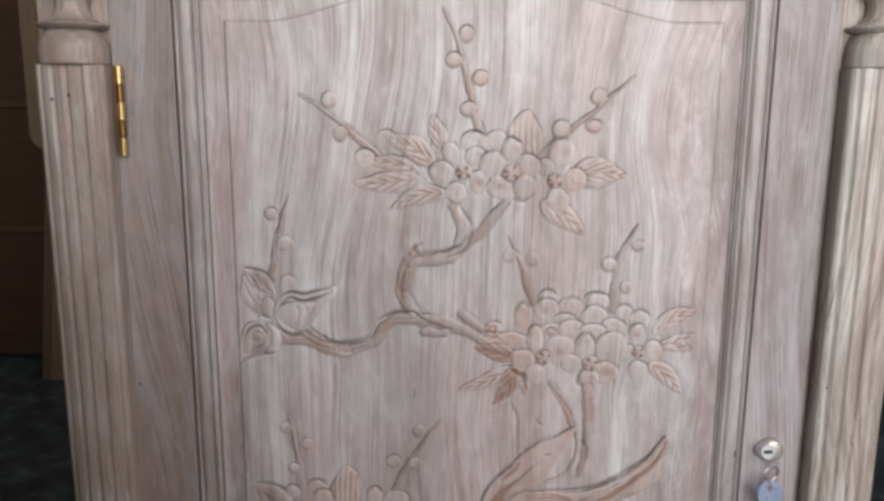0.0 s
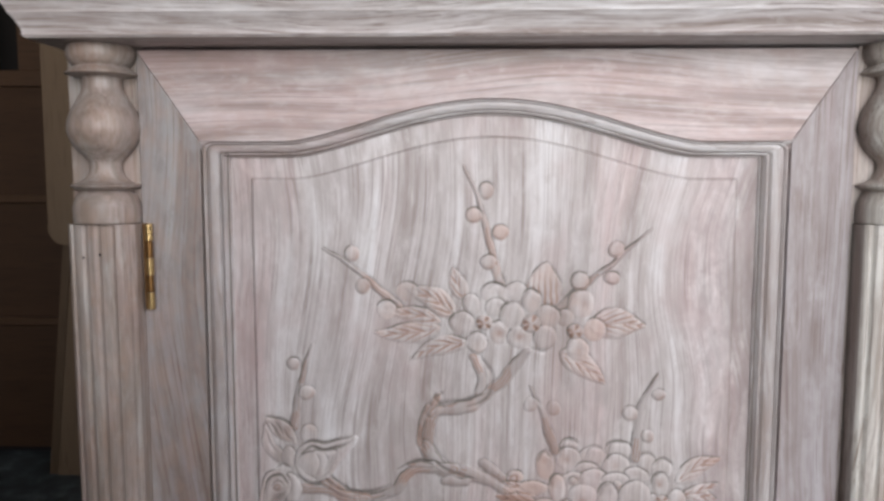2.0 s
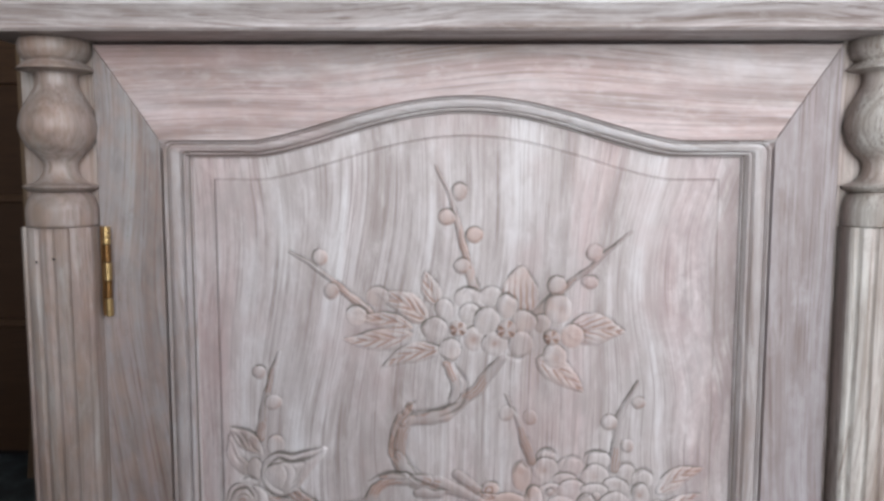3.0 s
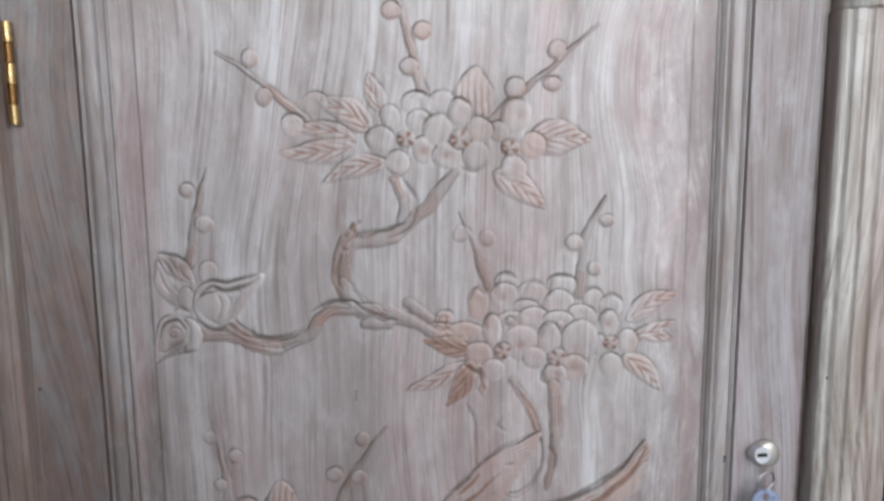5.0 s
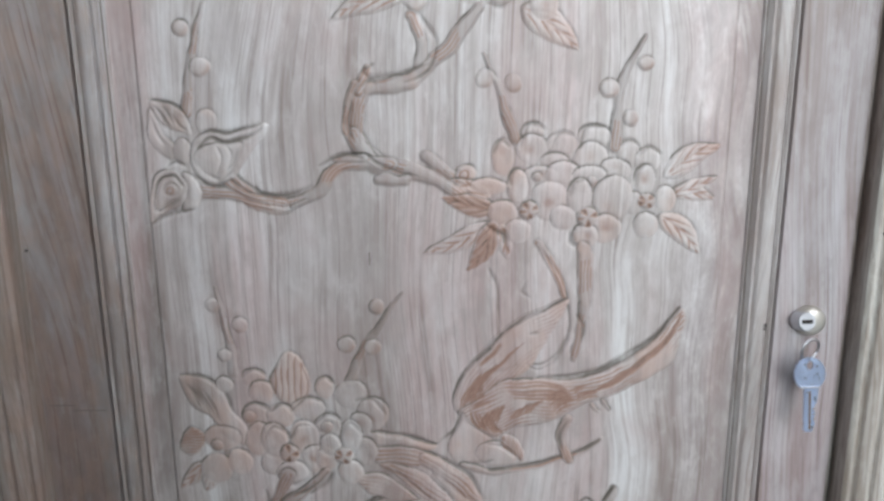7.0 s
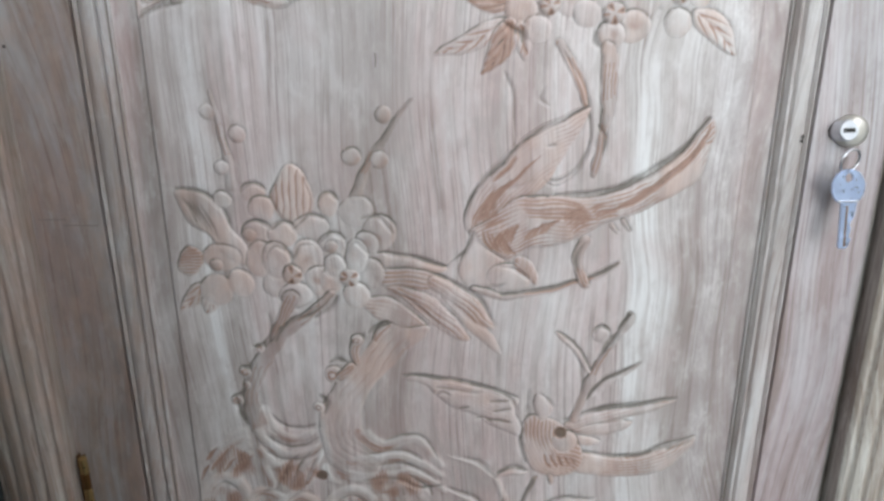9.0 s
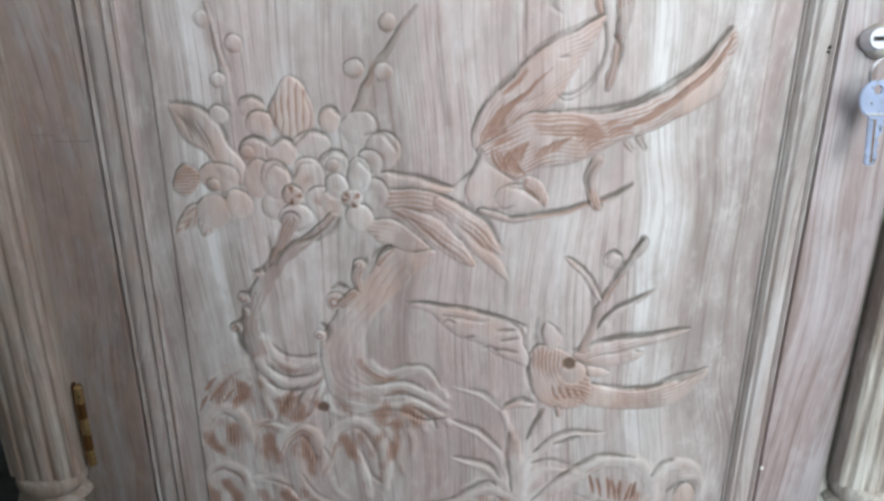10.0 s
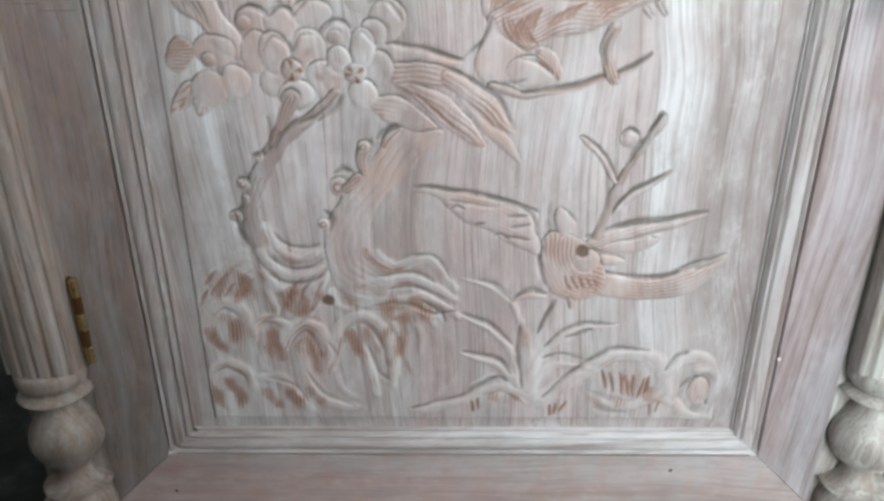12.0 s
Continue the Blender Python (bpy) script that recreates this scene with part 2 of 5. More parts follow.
def concrete():
    m = Nodes("dark_worn_concrete")
    big = m.noise(m.coords((2.2, 2.2, 2.2)), 1.0, 5.0, 0.6)
    mid = m.noise(m.coords((13, 13, 13)), 1.0, 6.0, 0.65)
    grit = m.noise(m.coords((190, 190, 190)), 1.0, 3.0)
    c = m.ramp(mid, (0.38, (0.02, 0.028, 0.032)), (0.52, (0.065, 0.085, 0.094)), (0.66, (0.16, 0.19, 0.205)))
    c = m.mix(m.maths("MULTIPLY", big, 0.5), c, (0.04, 0.05, 0.054))
    m.bump(m.maths("ADD", m.maths("MULTIPLY", grit, 0.4), mid), 0.2, 0.003)
    return m.done(c, m.level(mid, 0.3, 0.7, 0.55, 0.85))


def plaster(name, colour):
    m = Nodes(name)
    a = m.noise(m.coords((1.4, 1.4, 0.8)), 1.0, 5.0, 0.6)
    b = m.noise(m.coords((70, 70, 70)), 1.0, 3.0)
    c = m.mix(m.maths("MULTIPLY", m.level(a, 0.42, 0.75), 0.5), colour, tuple(0.7 * q for q in colour))
    m.bump(b, 0.2, 0.002)
    return m.done(c, 0.85)


floor_mat = concrete()
wall_mat = plaster("worn_plaster", (0.19, 0.178, 0.162))
ceiling_mat = plaster("grey_ceiling", (0.25, 0.24, 0.225))

# ---- builders ----


def part(name, bm, material, parent=None, label="", smooth=False):
    """Link a bmesh (or a ready mesh) as one mesh object under a thing or a part."""
    if isinstance(bm, bpy.types.Mesh):
        me = bm
    else:
        bmesh.ops.recalc_face_normals(bm, faces=bm.faces)
        me = bpy.data.meshes.new(name)
        bm.to_mesh(me)
        bm.free()
    if not me.materials:
        me.materials.append(material)
    if smooth:
        me.polygons.foreach_set("use_smooth", [True] * len(me.polygons))
    ob = new(name, me)
    ob.parent = parent
    if label:
        tagged(ob, label)
    return ob


def box(x0, x1, y0, y1, z0, z1, bevel=0.0):
    bm = bmesh.new()
    bmesh.ops.create_cube(bm, size=1.0)
    for v in bm.verts:
        v.co = ((x0 + x1) / 2 + v.co.x * (x1 - x0), (y0 + y1) / 2 + v.co.y * (y1 - y0), (z0 + z1) / 2 + v.co.z * (z1 - z0))
    if bevel:
        bmesh.ops.bevel(bm, geom=bm.edges[:], offset=bevel, segments=2, profile=0.6, affect="EDGES")
    return bm


def slab(outline, y0, y1, bevel=0.0):
    """A board cut to an outline in x, z, from its front y0 to its back y1, with the front edges eased."""
    bm = bmesh.new()
    front = [bm.verts.new((x, y0, z)) for x, z in outline]
    back = [bm.verts.new((x, y1, z)) for x, z in outline]
    n = len(outline)
    f = bm.faces.new(front)
    bm.faces.new(back[::-1])
    for i in range(n):
        bm.faces.new((front[i], back[i], back[(i + 1) % n], front[(i + 1) % n]))
    if bevel:
        bmesh.ops.bevel(bm, geom=f.edges[:], offset=bevel, segments=2, profile=0.6, affect="EDGES")
    return bm


def lathe(profile, cx, cy, cz, steps=64, wave=None):
    """Turn (radius, height) rows round an upright axis; wave(angle) takes depth off the radius."""
    bm = bmesh.new()
    rings = []
    for r, z in profile:
        ring = []
        for i in range(steps):
            a = 2 * math.pi * i / steps
            q = r - (wave(a) if wave else 0.0)
            ring.append(bm.verts.new((cx + q * math.cos(a), cy + q * math.sin(a), cz + z)))
        rings.append(ring)
    for a, b in zip(rings, rings[1:]):
        for i in range(steps):
            bm.faces.new((a[i], a[(i + 1) % steps], b[(i + 1) % steps], b[i]))
    bm.faces.new(rings[0][::-1])
    bm.faces.new(rings[-1])
    return bm


def smooth_profile(rows, per=6):
    """Ease a row of (radius, height) knots into a flowing profile; a repeated knot keeps a crisp edge."""
    out = []
    for i in range(len(rows) - 1):
        p0, p1, p2, p3 = (rows[max(0, min(len(rows) - 1, i + j))] for j in (-1, 0, 1, 2))
        for k in range(per):
            t = k / per
            out.append(tuple(0.5 * (2 * p1[c] + (p2[c] - p0[c]) * t + (2 * p0[c] - 5 * p1[c] + 4 * p2[c] - p3[c]) * t * t + (3 * p1[c] - p0[c] - 3 * p2[c] + p3[c]) * t ** 3) for c in (0, 1)))
    out.append(rows[-1])
    return out


# ---- the room ----
def shell(name, bm, mat, label, category):
    return tagged(part(name, bm, mat), label, category, kind="structure")


X0, X1, Y0, Y1, TOP = -2.6, 1.42, -2.7, 2.3, 3.0
floor = shell("floor", box(-6, 7, -7, 5, -0.2, 0.0), floor_mat, "dark worn concrete floor with stains and grit", "floor")
shell("wall_north", box(X0 - 0.2, X1 + 0.2, Y1, Y1 + 0.2, 0, TOP), wall_mat, "worn plaster wall behind the furniture", "wall")
shell("wall_west", box(X0 - 0.2, X0, Y0, Y1, 0, TOP), wall_mat, "worn plaster side wall of the workshop", "wall")
shell("ceiling", box(X0 - 0.2, X1 + 0.2, Y0 - 0.2, Y1 + 0.2, TOP, TOP + 0.15), ceiling_mat, "grey workshop ceiling", "ceiling")


def wall_with_gate(name, bms, label):
    """One wall mesh of piers and a lintel, with the opening left free between them."""
    bm = bmesh.new()
    for b in bms:
        me = bpy.data.meshes.new("piece")
        b.to_mesh(me)
        b.free()
        bm.from_mesh(me)
        bpy.data.meshes.remove(me)
    return shell(name, bm, wall_mat, label, "wall")


# unseen, added only to keep daylight off the door's lower left
shell("shade_partition", box(-1.0, 0.22, -1.02, -0.92, 0, 0.90), wall_mat, "unseen low plaster partition added to shade the cabinet's lower left", "wall")
wall_with_gate("wall_east", [box(X1, X1 + 0.2, Y0, -1.85, 0, TOP), box(X1, X1 + 0.2, -0.25, Y1, 0, TOP), box(X1, X1 + 0.2, -1.85, -0.25, 2.75, TOP), box(X1, X1 + 0.2, -1.85, -0.25, 0, 1.15)], "plaster wall with a wide unglazed window")
wall_with_gate("wall_south", [box(X0, -0.65, Y0 - 0.2, Y0, 0, TOP), box(1.35, X1, Y0 - 0.2, Y0, 0, TOP), box(-0.65, 1.35, Y0 - 0.2, Y0, 2.35, TOP)], "plaster wall with a wide open doorway")
# ---- the carved cabinet ----
cabinet = tagged(new("cabinet"), "unfinished pale limed hardwood cabinet with carved door and turned columns", "cabinet")
DOOR_X, DOOR_Z0, DOOR_Z1 = 0.2925, 0.10, 1.04
OPEN_X, OPEN_Z = 0.220, 0.171
POST_X = 0.352


def crest(x, low=0.953, rise=0.035, half=0.166):
    """The ogee arch over the door panel."""
    q = min(1.0, abs(x) / half)
    return low + rise * (0.5 + 0.5 * math.cos(math.pi * q)) ** 0.72


# carcass
for s in (-1, 1):
    a, b = sorted((s * 0.2945, s * POST_X))
    part("post", box(a, b, 0.004, 0.05, 0.0, 1.043, 0.001), wood_column if s > 0 else wood_column_shaded, cabinet)
    part("side_panel", box(min(s * 0.334, s * POST_X), max(s * 0.334, s * POST_X), 0.05, 0.44, 0.03, 1.043), wood_stile, cabinet)
part("back_panel", box(-0.334, 0.334, 0.43, 0.44, 0.03, 1.043), wood_stile, cabinet)
part("bottom_board", box(-0.334, 0.334, 0.026, 0.43, 0.075, 0.097), wood_rail, cabinet)
part("plinth", box(-0.362, 0.362, -0.040, 0.44, 0.0, 0.097, 0.003), wood_rail, cabinet)


def cornice():
    """Overhanging top moulding: cove, fillet and bead, mitred at the corners."""
    rows = [(0.000, 1.0425), (0.012, 1.0425), (0.0135, 1.0445), (0.0130, 1.0465), (0.0140, 1.0500), (0.0165, 1.0550), (0.0190, 1.0590), (0.0200, 1.0598), (0.0205, 1.0620),
            (0.0225, 1.0660), (0.0245, 1.0685), (0.0245, 1.0700), (0.0275, 1.0705), (0.0295, 1.0730), (0.0295, 1.0770), (0.0275, 1.0800), (0.0, 1.0805)]
    bm = bmesh.new()
    rings = []
    for o, z in rows:
        x, y = 0.3475 + o, -0.033 - o
        rings.append([bm.verts.new(p) for p in ((-x, 0.44, z), (-x, y, z), (x, y, z), (x, 0.44, z))])
    for a, b in zip(rings, rings[1:]):
        for i in range(3):
            bm.faces.new((a[i], a[i + 1], b[i + 1], b[i]))
        bm.faces.new((a[3], a[0], b[0], b[3]))
    bm.faces.new(rings[0][::-1])
    bm.faces.new(rings[-1])
    return bm


part("cornice", cornice(), wood_cornice, cabinet, "limed moulded cornice with a bright lower bead")

TURNED = [(0.0262, 0.000), (0.0266, 0.008), (0.0262, 0.015), (0.0235, 0.0225), (0.0200, 0.0262), (0.0200, 0.0265), (0.0235, 0.0275), (0.0272, 0.0300), (0.0268, 0.0315), (0.0205, 0.0335),
          (0.0150, 0.0375), (0.0125, 0.0440), (0.0130, 0.0500), (0.0168, 0.0545), (0.0185, 0.0562), (0.0190, 0.0570), (0.0240, 0.0625), (0.0282, 0.0730), (0.0285, 0.0800), (0.0262, 0.0890), (0.0210, 0.0985),
          (0.0165, 0.1070), (0.0152, 0.1130), (0.0156, 0.1175), (0.0180, 0.1185), (0.0272, 0.1200), (0.0274, 0.1215), (0.0225, 0.1255), (0.0205, 0.1268), (0.0235, 0.1290), (0.0262, 0.1340), (0.0266, 0.1400), (0.0255, 0.1433)]


def fluted_shaft(cx, front, z0, z1):
    """A pilaster shaft with straight sides and a low round front cut with five flutes."""
    half, n = 0.0272, 112
    outline = [(-half, 0.0035)]
    for i in range(n + 1):
        u = -1 + 2 * i / n
        bulge = 0.0115 * math.sqrt(max(0.0, 1 - 0.92 * u * u)) - 0.0032
        hollow = 0.0019 * max(0.0, math.cos(5 * math.pi * u)) ** 1.2
        outline.append((half * u, front - bulge + hollow))
    outline.append((half, 0.0035))
    bm = bmesh.new()
    low, high = ([bm.verts.new((cx + x, y, z)) for x, y in outline] for z in (z0, z1))
    m = len(outline)
    for i in range(m):
        j = (i + 1) % m
        f = bm.faces.new((low[i], low[j], high[j], high[i]))
        f.smooth = 1 <= i < m - 2
    bm.faces.new(low[::-1])
    bm.faces.new(high)
    for e in bm.edges:
        if abs(abs(e.verts[0].co.x - cx) - half) < 1e-6 and abs(abs(e.verts[1].co.x - cx) - half) < 1e-6:
            e.smooth = False
    return bm


for s, cx in ((-1, -0.3195), (1, 0.3232)):
    cy = -0.004
    mat = wood_column if s > 0 else wood_column_shaded
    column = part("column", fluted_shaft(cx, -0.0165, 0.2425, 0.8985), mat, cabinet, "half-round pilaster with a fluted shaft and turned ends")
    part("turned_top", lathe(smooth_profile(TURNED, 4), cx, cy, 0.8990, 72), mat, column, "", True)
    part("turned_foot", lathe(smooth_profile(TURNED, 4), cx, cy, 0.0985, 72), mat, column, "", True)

# door frame, mitred at the corners
door = part("door", box(-0.286, 0.286, 0.0235, 0.0265, DOOR_Z0 + 0.004, DOOR_Z1 - 0.004), wood_stile, cabinet, "limed door with an arched panel carved with blossoms and birds")
IN_X, IN_Z = 0.2425, 0.1505
GAP = 0.00035
for s in (-1, 1):
    part("stile", slab([(s * DOOR_X, DOOR_Z0 + GAP), (s * DOOR_X, DOOR_Z1 - GAP), (s * IN_X, 0.9655 - GAP), (s * IN_X, IN_Z + GAP)], 0.0, 0.023, 0.0006), wood_stile if s > 0 else wood_stile_shaded, door)
arch = [(x / 1000, crest(x / 1000, 0.966, 0.035, 0.172)) for x in range(-230, 231, 5)]
part("top_rail", slab([(-DOOR_X, DOOR_Z1), (-IN_X, 0.966)] + arch + [(IN_X, 0.966), (DOOR_X, DOOR_Z1)], 0.0, 0.023, 0.0006), wood_rail, door, "arched top rail with horizontal grain")
part("bottom_rail", slab([(-DOOR_X, DOOR_Z0), (DOOR_X, DOOR_Z0), (IN_X, IN_Z), (-IN_X, IN_Z)], 0.0, 0.023, 0.0006), wood_rail_low, door, "pinkish brown bottom rail with horizontal grain")


def moulding_path(f):
    """A closed line round the opening; f runs from the outer edge (0) to the panel (1)."""
    w, zb = IN_X + (OPEN_X - IN_X) * f, IN_Z + (OPEN_Z - IN_Z) * f
    low, half = 0.966 + (0.953 - 0.966) * f, 0.172 - 0.006 * f
    r = 0.0085 * max(0.0, 1 - 0.95 * f)
    pts = []
    for i in range(93):
        x = -(w - r) + 2 * (w - r) * i / 92
        pts.append((x, crest(x, low, 0.035, half)))
    for i in range(1, 7):
        a = math.pi / 2 * (1 - i / 6)
        pts.append((w - r + r * math.cos(a), low - r + r * math.sin(a)))
    pts += [(w, low - r - (low - zb - 2 * r) * i / 40) for i in range(1, 40)]
    for i in range(7):
        a = -math.pi / 2 * i / 6
        pts.append((w - r + r * math.cos(a), zb + r + r * math.sin(a)))
    pts += [(w - r - 2 * (w - r) * i / 40, zb) for i in range(1, 40)]
    for i in range(7):
        a = -math.pi / 2 - math.pi / 2 * i / 6
        pts.append((-(w - r) + r * math.cos(a), zb + r + r * math.sin(a)))
    pts += [(-w, zb + r + (low - zb - 2 * r) * i / 40) for i in range(1, 40)]
    for i in range(6):
        a = math.pi - math.pi / 2 * i / 6
        pts.append((-(w - r) + r * math.cos(a), low - r + r * math.sin(a)))
    return pts


def moulding():
    """Bead, quirk and cove between the frame and the panel."""
    rows = [(-0.30, 0.0010), (-0.02, 0.0010), (0.00, 0.0062), (0.075, 0.0062), (0.09, 0.0008), (0.11, 0.0002), (0.16, 0.0006), (0.18, 0.0036), (0.22, 0.0036), (0.24, 0.0018), (0.40, 0.0020), (0.58, 0.0030),
            (0.64, 0.0034), (0.65, 0.0088), (0.725, 0.0088), (0.74, 0.0034), (0.78, 0.0028), (0.84, 0.0034), (0.855, 0.0102), (0.925, 0.0102), (0.94, 0.0085), (0.98, 0.0104), (1.00, 0.0140)]
    lines = [[(x, y, z) for x, z in moulding_path(f)] for f, y in rows]
    n = len(lines[0])
    for first, last, mat in ((233 - n, 95, wood_moulding_across), (95, 141, wood_moulding), (141, 187, wood_moulding_across), (187, 233, wood_moulding_shaded)):
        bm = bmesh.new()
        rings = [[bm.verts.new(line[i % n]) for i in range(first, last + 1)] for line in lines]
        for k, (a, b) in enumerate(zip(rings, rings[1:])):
            # the flat floor of each quirk is coloured dark
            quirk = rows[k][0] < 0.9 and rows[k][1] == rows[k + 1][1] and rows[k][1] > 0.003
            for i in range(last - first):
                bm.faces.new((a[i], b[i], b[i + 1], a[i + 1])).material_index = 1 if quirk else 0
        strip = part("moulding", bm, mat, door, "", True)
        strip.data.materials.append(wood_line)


moulding()

# ---- the carving ----
FIELD = 0.0078  # the depth of the panel's field behind the frame's face
STEP = 0.60  # the carving's mesh size in millimetres
DEPTH = 0.32  # the carving's height against its drawn height
RIDGE = 0.38  # the same for soft swellings
GROOVE = 1.2  # depth of the line cut round every motif
reliefs = []
wave_seed = np.random.RandomState(5)
RIPPLES = [(wave_seed.uniform(0.05, 0.35), wave_seed.uniform(0.05, 0.35), wave_seed.uniform(0, 6.28)) for _ in range(9)]


def ripple(X, Z):
    """Slight unevenness of hand-cut wood, in millimetres."""
    return sum(np.sin(a * X + b * Z + c) for a, b, c in RIPPLES) * 0.014


def soften(a, times=2):
    """Ease sharp steps, as sanding does."""
    for _ in range(times):
        p = np.pad(a, 1, mode="edge")
        a = (p[:-2, 1:-1] + p[2:, 1:-1] + p[1:-1, :-2] + p[1:-1, 2:] + 2 * p[1:-1, 1:-1]) / 6
    return a


def relief(name, x0, x1, z0, z1, height, material):
    """Note a carved motif, in millimetres: height(X, Z) is above nought inside its outline."""
    reliefs.append((name, x0, x1, z0, z1, height, material))


def rim(q, deep=1.0):
    """Full height inside q < 1 with a rounded edge; below nought outside."""
    return np.where(q < 1, np.clip(1 - q ** 3.4, 0, 1) ** 0.8, -0.5)


def wander(X, Z, size, phase):
    """A slow uneven swing between -1 and 1, to break up regular cuts."""
    return np.sin(X / size + phase) * np.cos(Z / size * 1.3 - phase * 1.7) * 0.6 + 0.4 * np.sin((X + Z) / size * 0.7 + 2 * phase)


def berry(cx, cz, r, h, name):
    def height(X, Z):
        q = np.hypot(X - cx, Z - cz) / r
        y = np.where(q < 1, h * (0.35 + 0.65 * np.sqrt(np.clip(1 - q * q, 0, 1))), -1)
        # hollow: barely sunk, its inner shade carried by the full cut colour
        if name == "hollow":
            return np.where(q < 1, 0.1, -1.0), 1.0 * (q < 1)
        curl = np.abs(np.hypot(X - cx + 0.15 * r, Z - cz + 0.1 * r) / r - 0.45) if name == "knot" else q
        cut = np.where(curl < 0.10, 0.5, 0.0) if name == "knot" else 0.22 * np.clip(0.6 - (Z - cz - (X - cx)) / (2.4 * r), 0, 1)
        return y, cut
    relief(name, cx - r, cx + r, cz - r, cz + r, height, wood_button if name == "stamen" else wood_carved)


def dome(cx, cz, rx, rz, rot, h, name):
    """A low oval: a dished petal or a smooth swelling."""
    c, s = math.cos(radians(rot)), math.sin(radians(rot))

    def height(X, Z):
        u, v = (X - cx) * c + (Z - cz) * s, -(X - cx) * s + (Z - cz) * c
        q = np.hypot(u / rx, v / rz)
        y = h * rim(q)
        if name == "petal":
            y = np.where(y > 0, y * (0.45 + 0.55 * np.clip(0.5 + 0.6 * v / rz, 0, 1)) * (0.75 + 0.25 * q ** 2), y)
            return y, 0.34 * np.clip(wander(X, Z, 6, cz) + 0.2, 0, 1) * np.clip(1 - q, 0, 1)
        return y * (0.8 + 0.2 * np.clip(1 - q, 0, 1))
    e = max(rx, rz)
    relief(name, cx - e, cx + e, cz - e, cz + e, height, wood_carved)


def leaf(x0, z0, x1, z1, w, h, warm):
    """A pointed leaf from its base to its tip, with a midrib and a few slanting strokes cut in."""
    L = math.hypot(x1 - x0, z1 - z0)
    ux, uz = (x1 - x0) / L, (z1 - z0) / L
    bend = 0.10 * L * math.sin(x0 + 2 * z1)

    def height(X, Z):
        s = ((X - x0) * ux + (Z - z0) * uz) / L
        v = -(X - x0) * uz + (Z - z0) * ux - bend * np.sin(np.pi * np.clip(s, 0, 1)) * 0.6
        wide = w * np.clip(np.sin(np.pi * np.clip(s, 0.0, 1) ** 0.72), 0, 1) ** 0.85 + 0.25
        q = np.abs(v) / wide
        y = h * rim(q) * (0.65 + 0.35 * q)
        rib = np.exp(-(v / 0.7) ** 2) * (s > 0.05) * (s < 0.9)
        veins = np.maximum(0, np.cos(2 * np.pi * (np.abs(v) / 4.4 - s * L / 13.0) + 0.9 * np.sign(v) + 1.1 * wander(X, Z, 7, x0))) ** 3
        veins = veins * np.clip(1.15 - q, 0, 1) * (q > 0.10) * (s > 0.10)
        y = np.where(q < 0.95, y - 0.7 * rib - 0.9 * veins, y)
        cut = np.maximum(0.3 * rib, (1.05 + 0.12 * warm) * veins * (0.80 + 0.4 * wander(X, Z, 8, z0))) + (0.28 if warm > 1 else 0.0) * (q < 0.9)
        return np.where((s < -0.02) | (s > 1.02) | (q >= 1), -1, np.maximum(y, 0.2)), np.clip(cut, 0, 1)
    relief("leaf", min(x0, x1) - w, max(x0, x1) + w, min(z0, z1) - w, max(z0, z1) + w, height, wood_carved)


def spline(pts, per=14):
    rows = [np.array(p, float) for p in pts]
    out = []
    for i in range(len(rows) - 1):
        p0, p1, p2, p3 = (rows[max(0, min(len(rows) - 1, i + j))] for j in (-1, 0, 1, 2))
        for k in range(per):
            t = k / per
            out.append(0.5 * (2 * p1 + (p2 - p0) * t + (2 * p0 - 5 * p1 + 4 * p2 - p3) * t * t + (3 * p1 - p0 - 3 * p2 + p3) * t ** 3))
    out.append(rows[-1])
    return np.array(out)


def along(pts, X, Z):
    """For each place: the distance from the line, the signed side, and how far along it (0 to 1)."""
    line = spline(pts)
    best, side, where = np.full(X.shape, 1e9), np.zeros(X.shape), np.zeros(X.shape)
    n = len(line) - 1
    for i in range(n):
        a, d = line[i], line[i + 1] - line[i]
        l2 = max(1e-9, d @ d)
        t = np.clip(((X - a[0]) * d[0] + (Z - a[1]) * d[1]) / l2, 0, 1)
        ox, oz = X - a[0] - t * d[0], Z - a[1] - t * d[1]
        dist = np.hypot(ox, oz)
        closer = dist < best
        best = np.where(closer, dist, best)
        side = np.where(closer, np.sign(d[0] * oz - d[1] * ox) * dist, side)
        where = np.where(closer, (i + t) / n, where)
    return best, side, where


def bounds(pts, r):
    line = spline(pts)
    return line[:, 0].min() - r, line[:, 0].max() + r, line[:, 1].min() - r, line[:, 1].max() + r


def stem(pts, r0, r1, h, name):
    """A tapering rounded strand along a flowing line, with bark cuts along it."""
    length = float(np.hypot(*np.diff(np.array(pts), axis=0).T).sum())
    rough = name in ("branch", "knot", "trunk")

    def height(X, Z):
        d, v, s = along(pts, X, Z)
        r = np.maximum(0.6, r0 + (r1 - r0) * s) * (1 + (0.14 if rough else 0.06) * np.sin(s * length / 7 + pts[0][0]) + 0.08 * np.sin(s * length / 2.6 + v))
        q = d / r
        y = np.where(q < 1, h * (0.30 + 0.70 * np.clip(1 - q ** 2.2, 0, 1) ** 0.75), -1)
        if name in ("carved_neck", "carved_head"):
            return y
        pitch = 3.8 if name in ("trunk", "root", "rock") else 2.4
        cut = np.maximum(0, np.cos(v * 6.28 / pitch + 2.2 * np.sin(s * length / 16) + 1.8 * wander(X, Z, 9, pts[0][1]))) ** 2.5
        patch = wander(X, Z, 11, pts[0][0]) > (-0.1 if rough else 0.15)
        return np.where(q < 0.85, y - (0.25 if name == "trunk" else 0.5) * cut * (r > 1.6), y), (0.80 if name != "trunk" else 0.42) * cut * (q < 0.8) * (r > 1.6) * patch
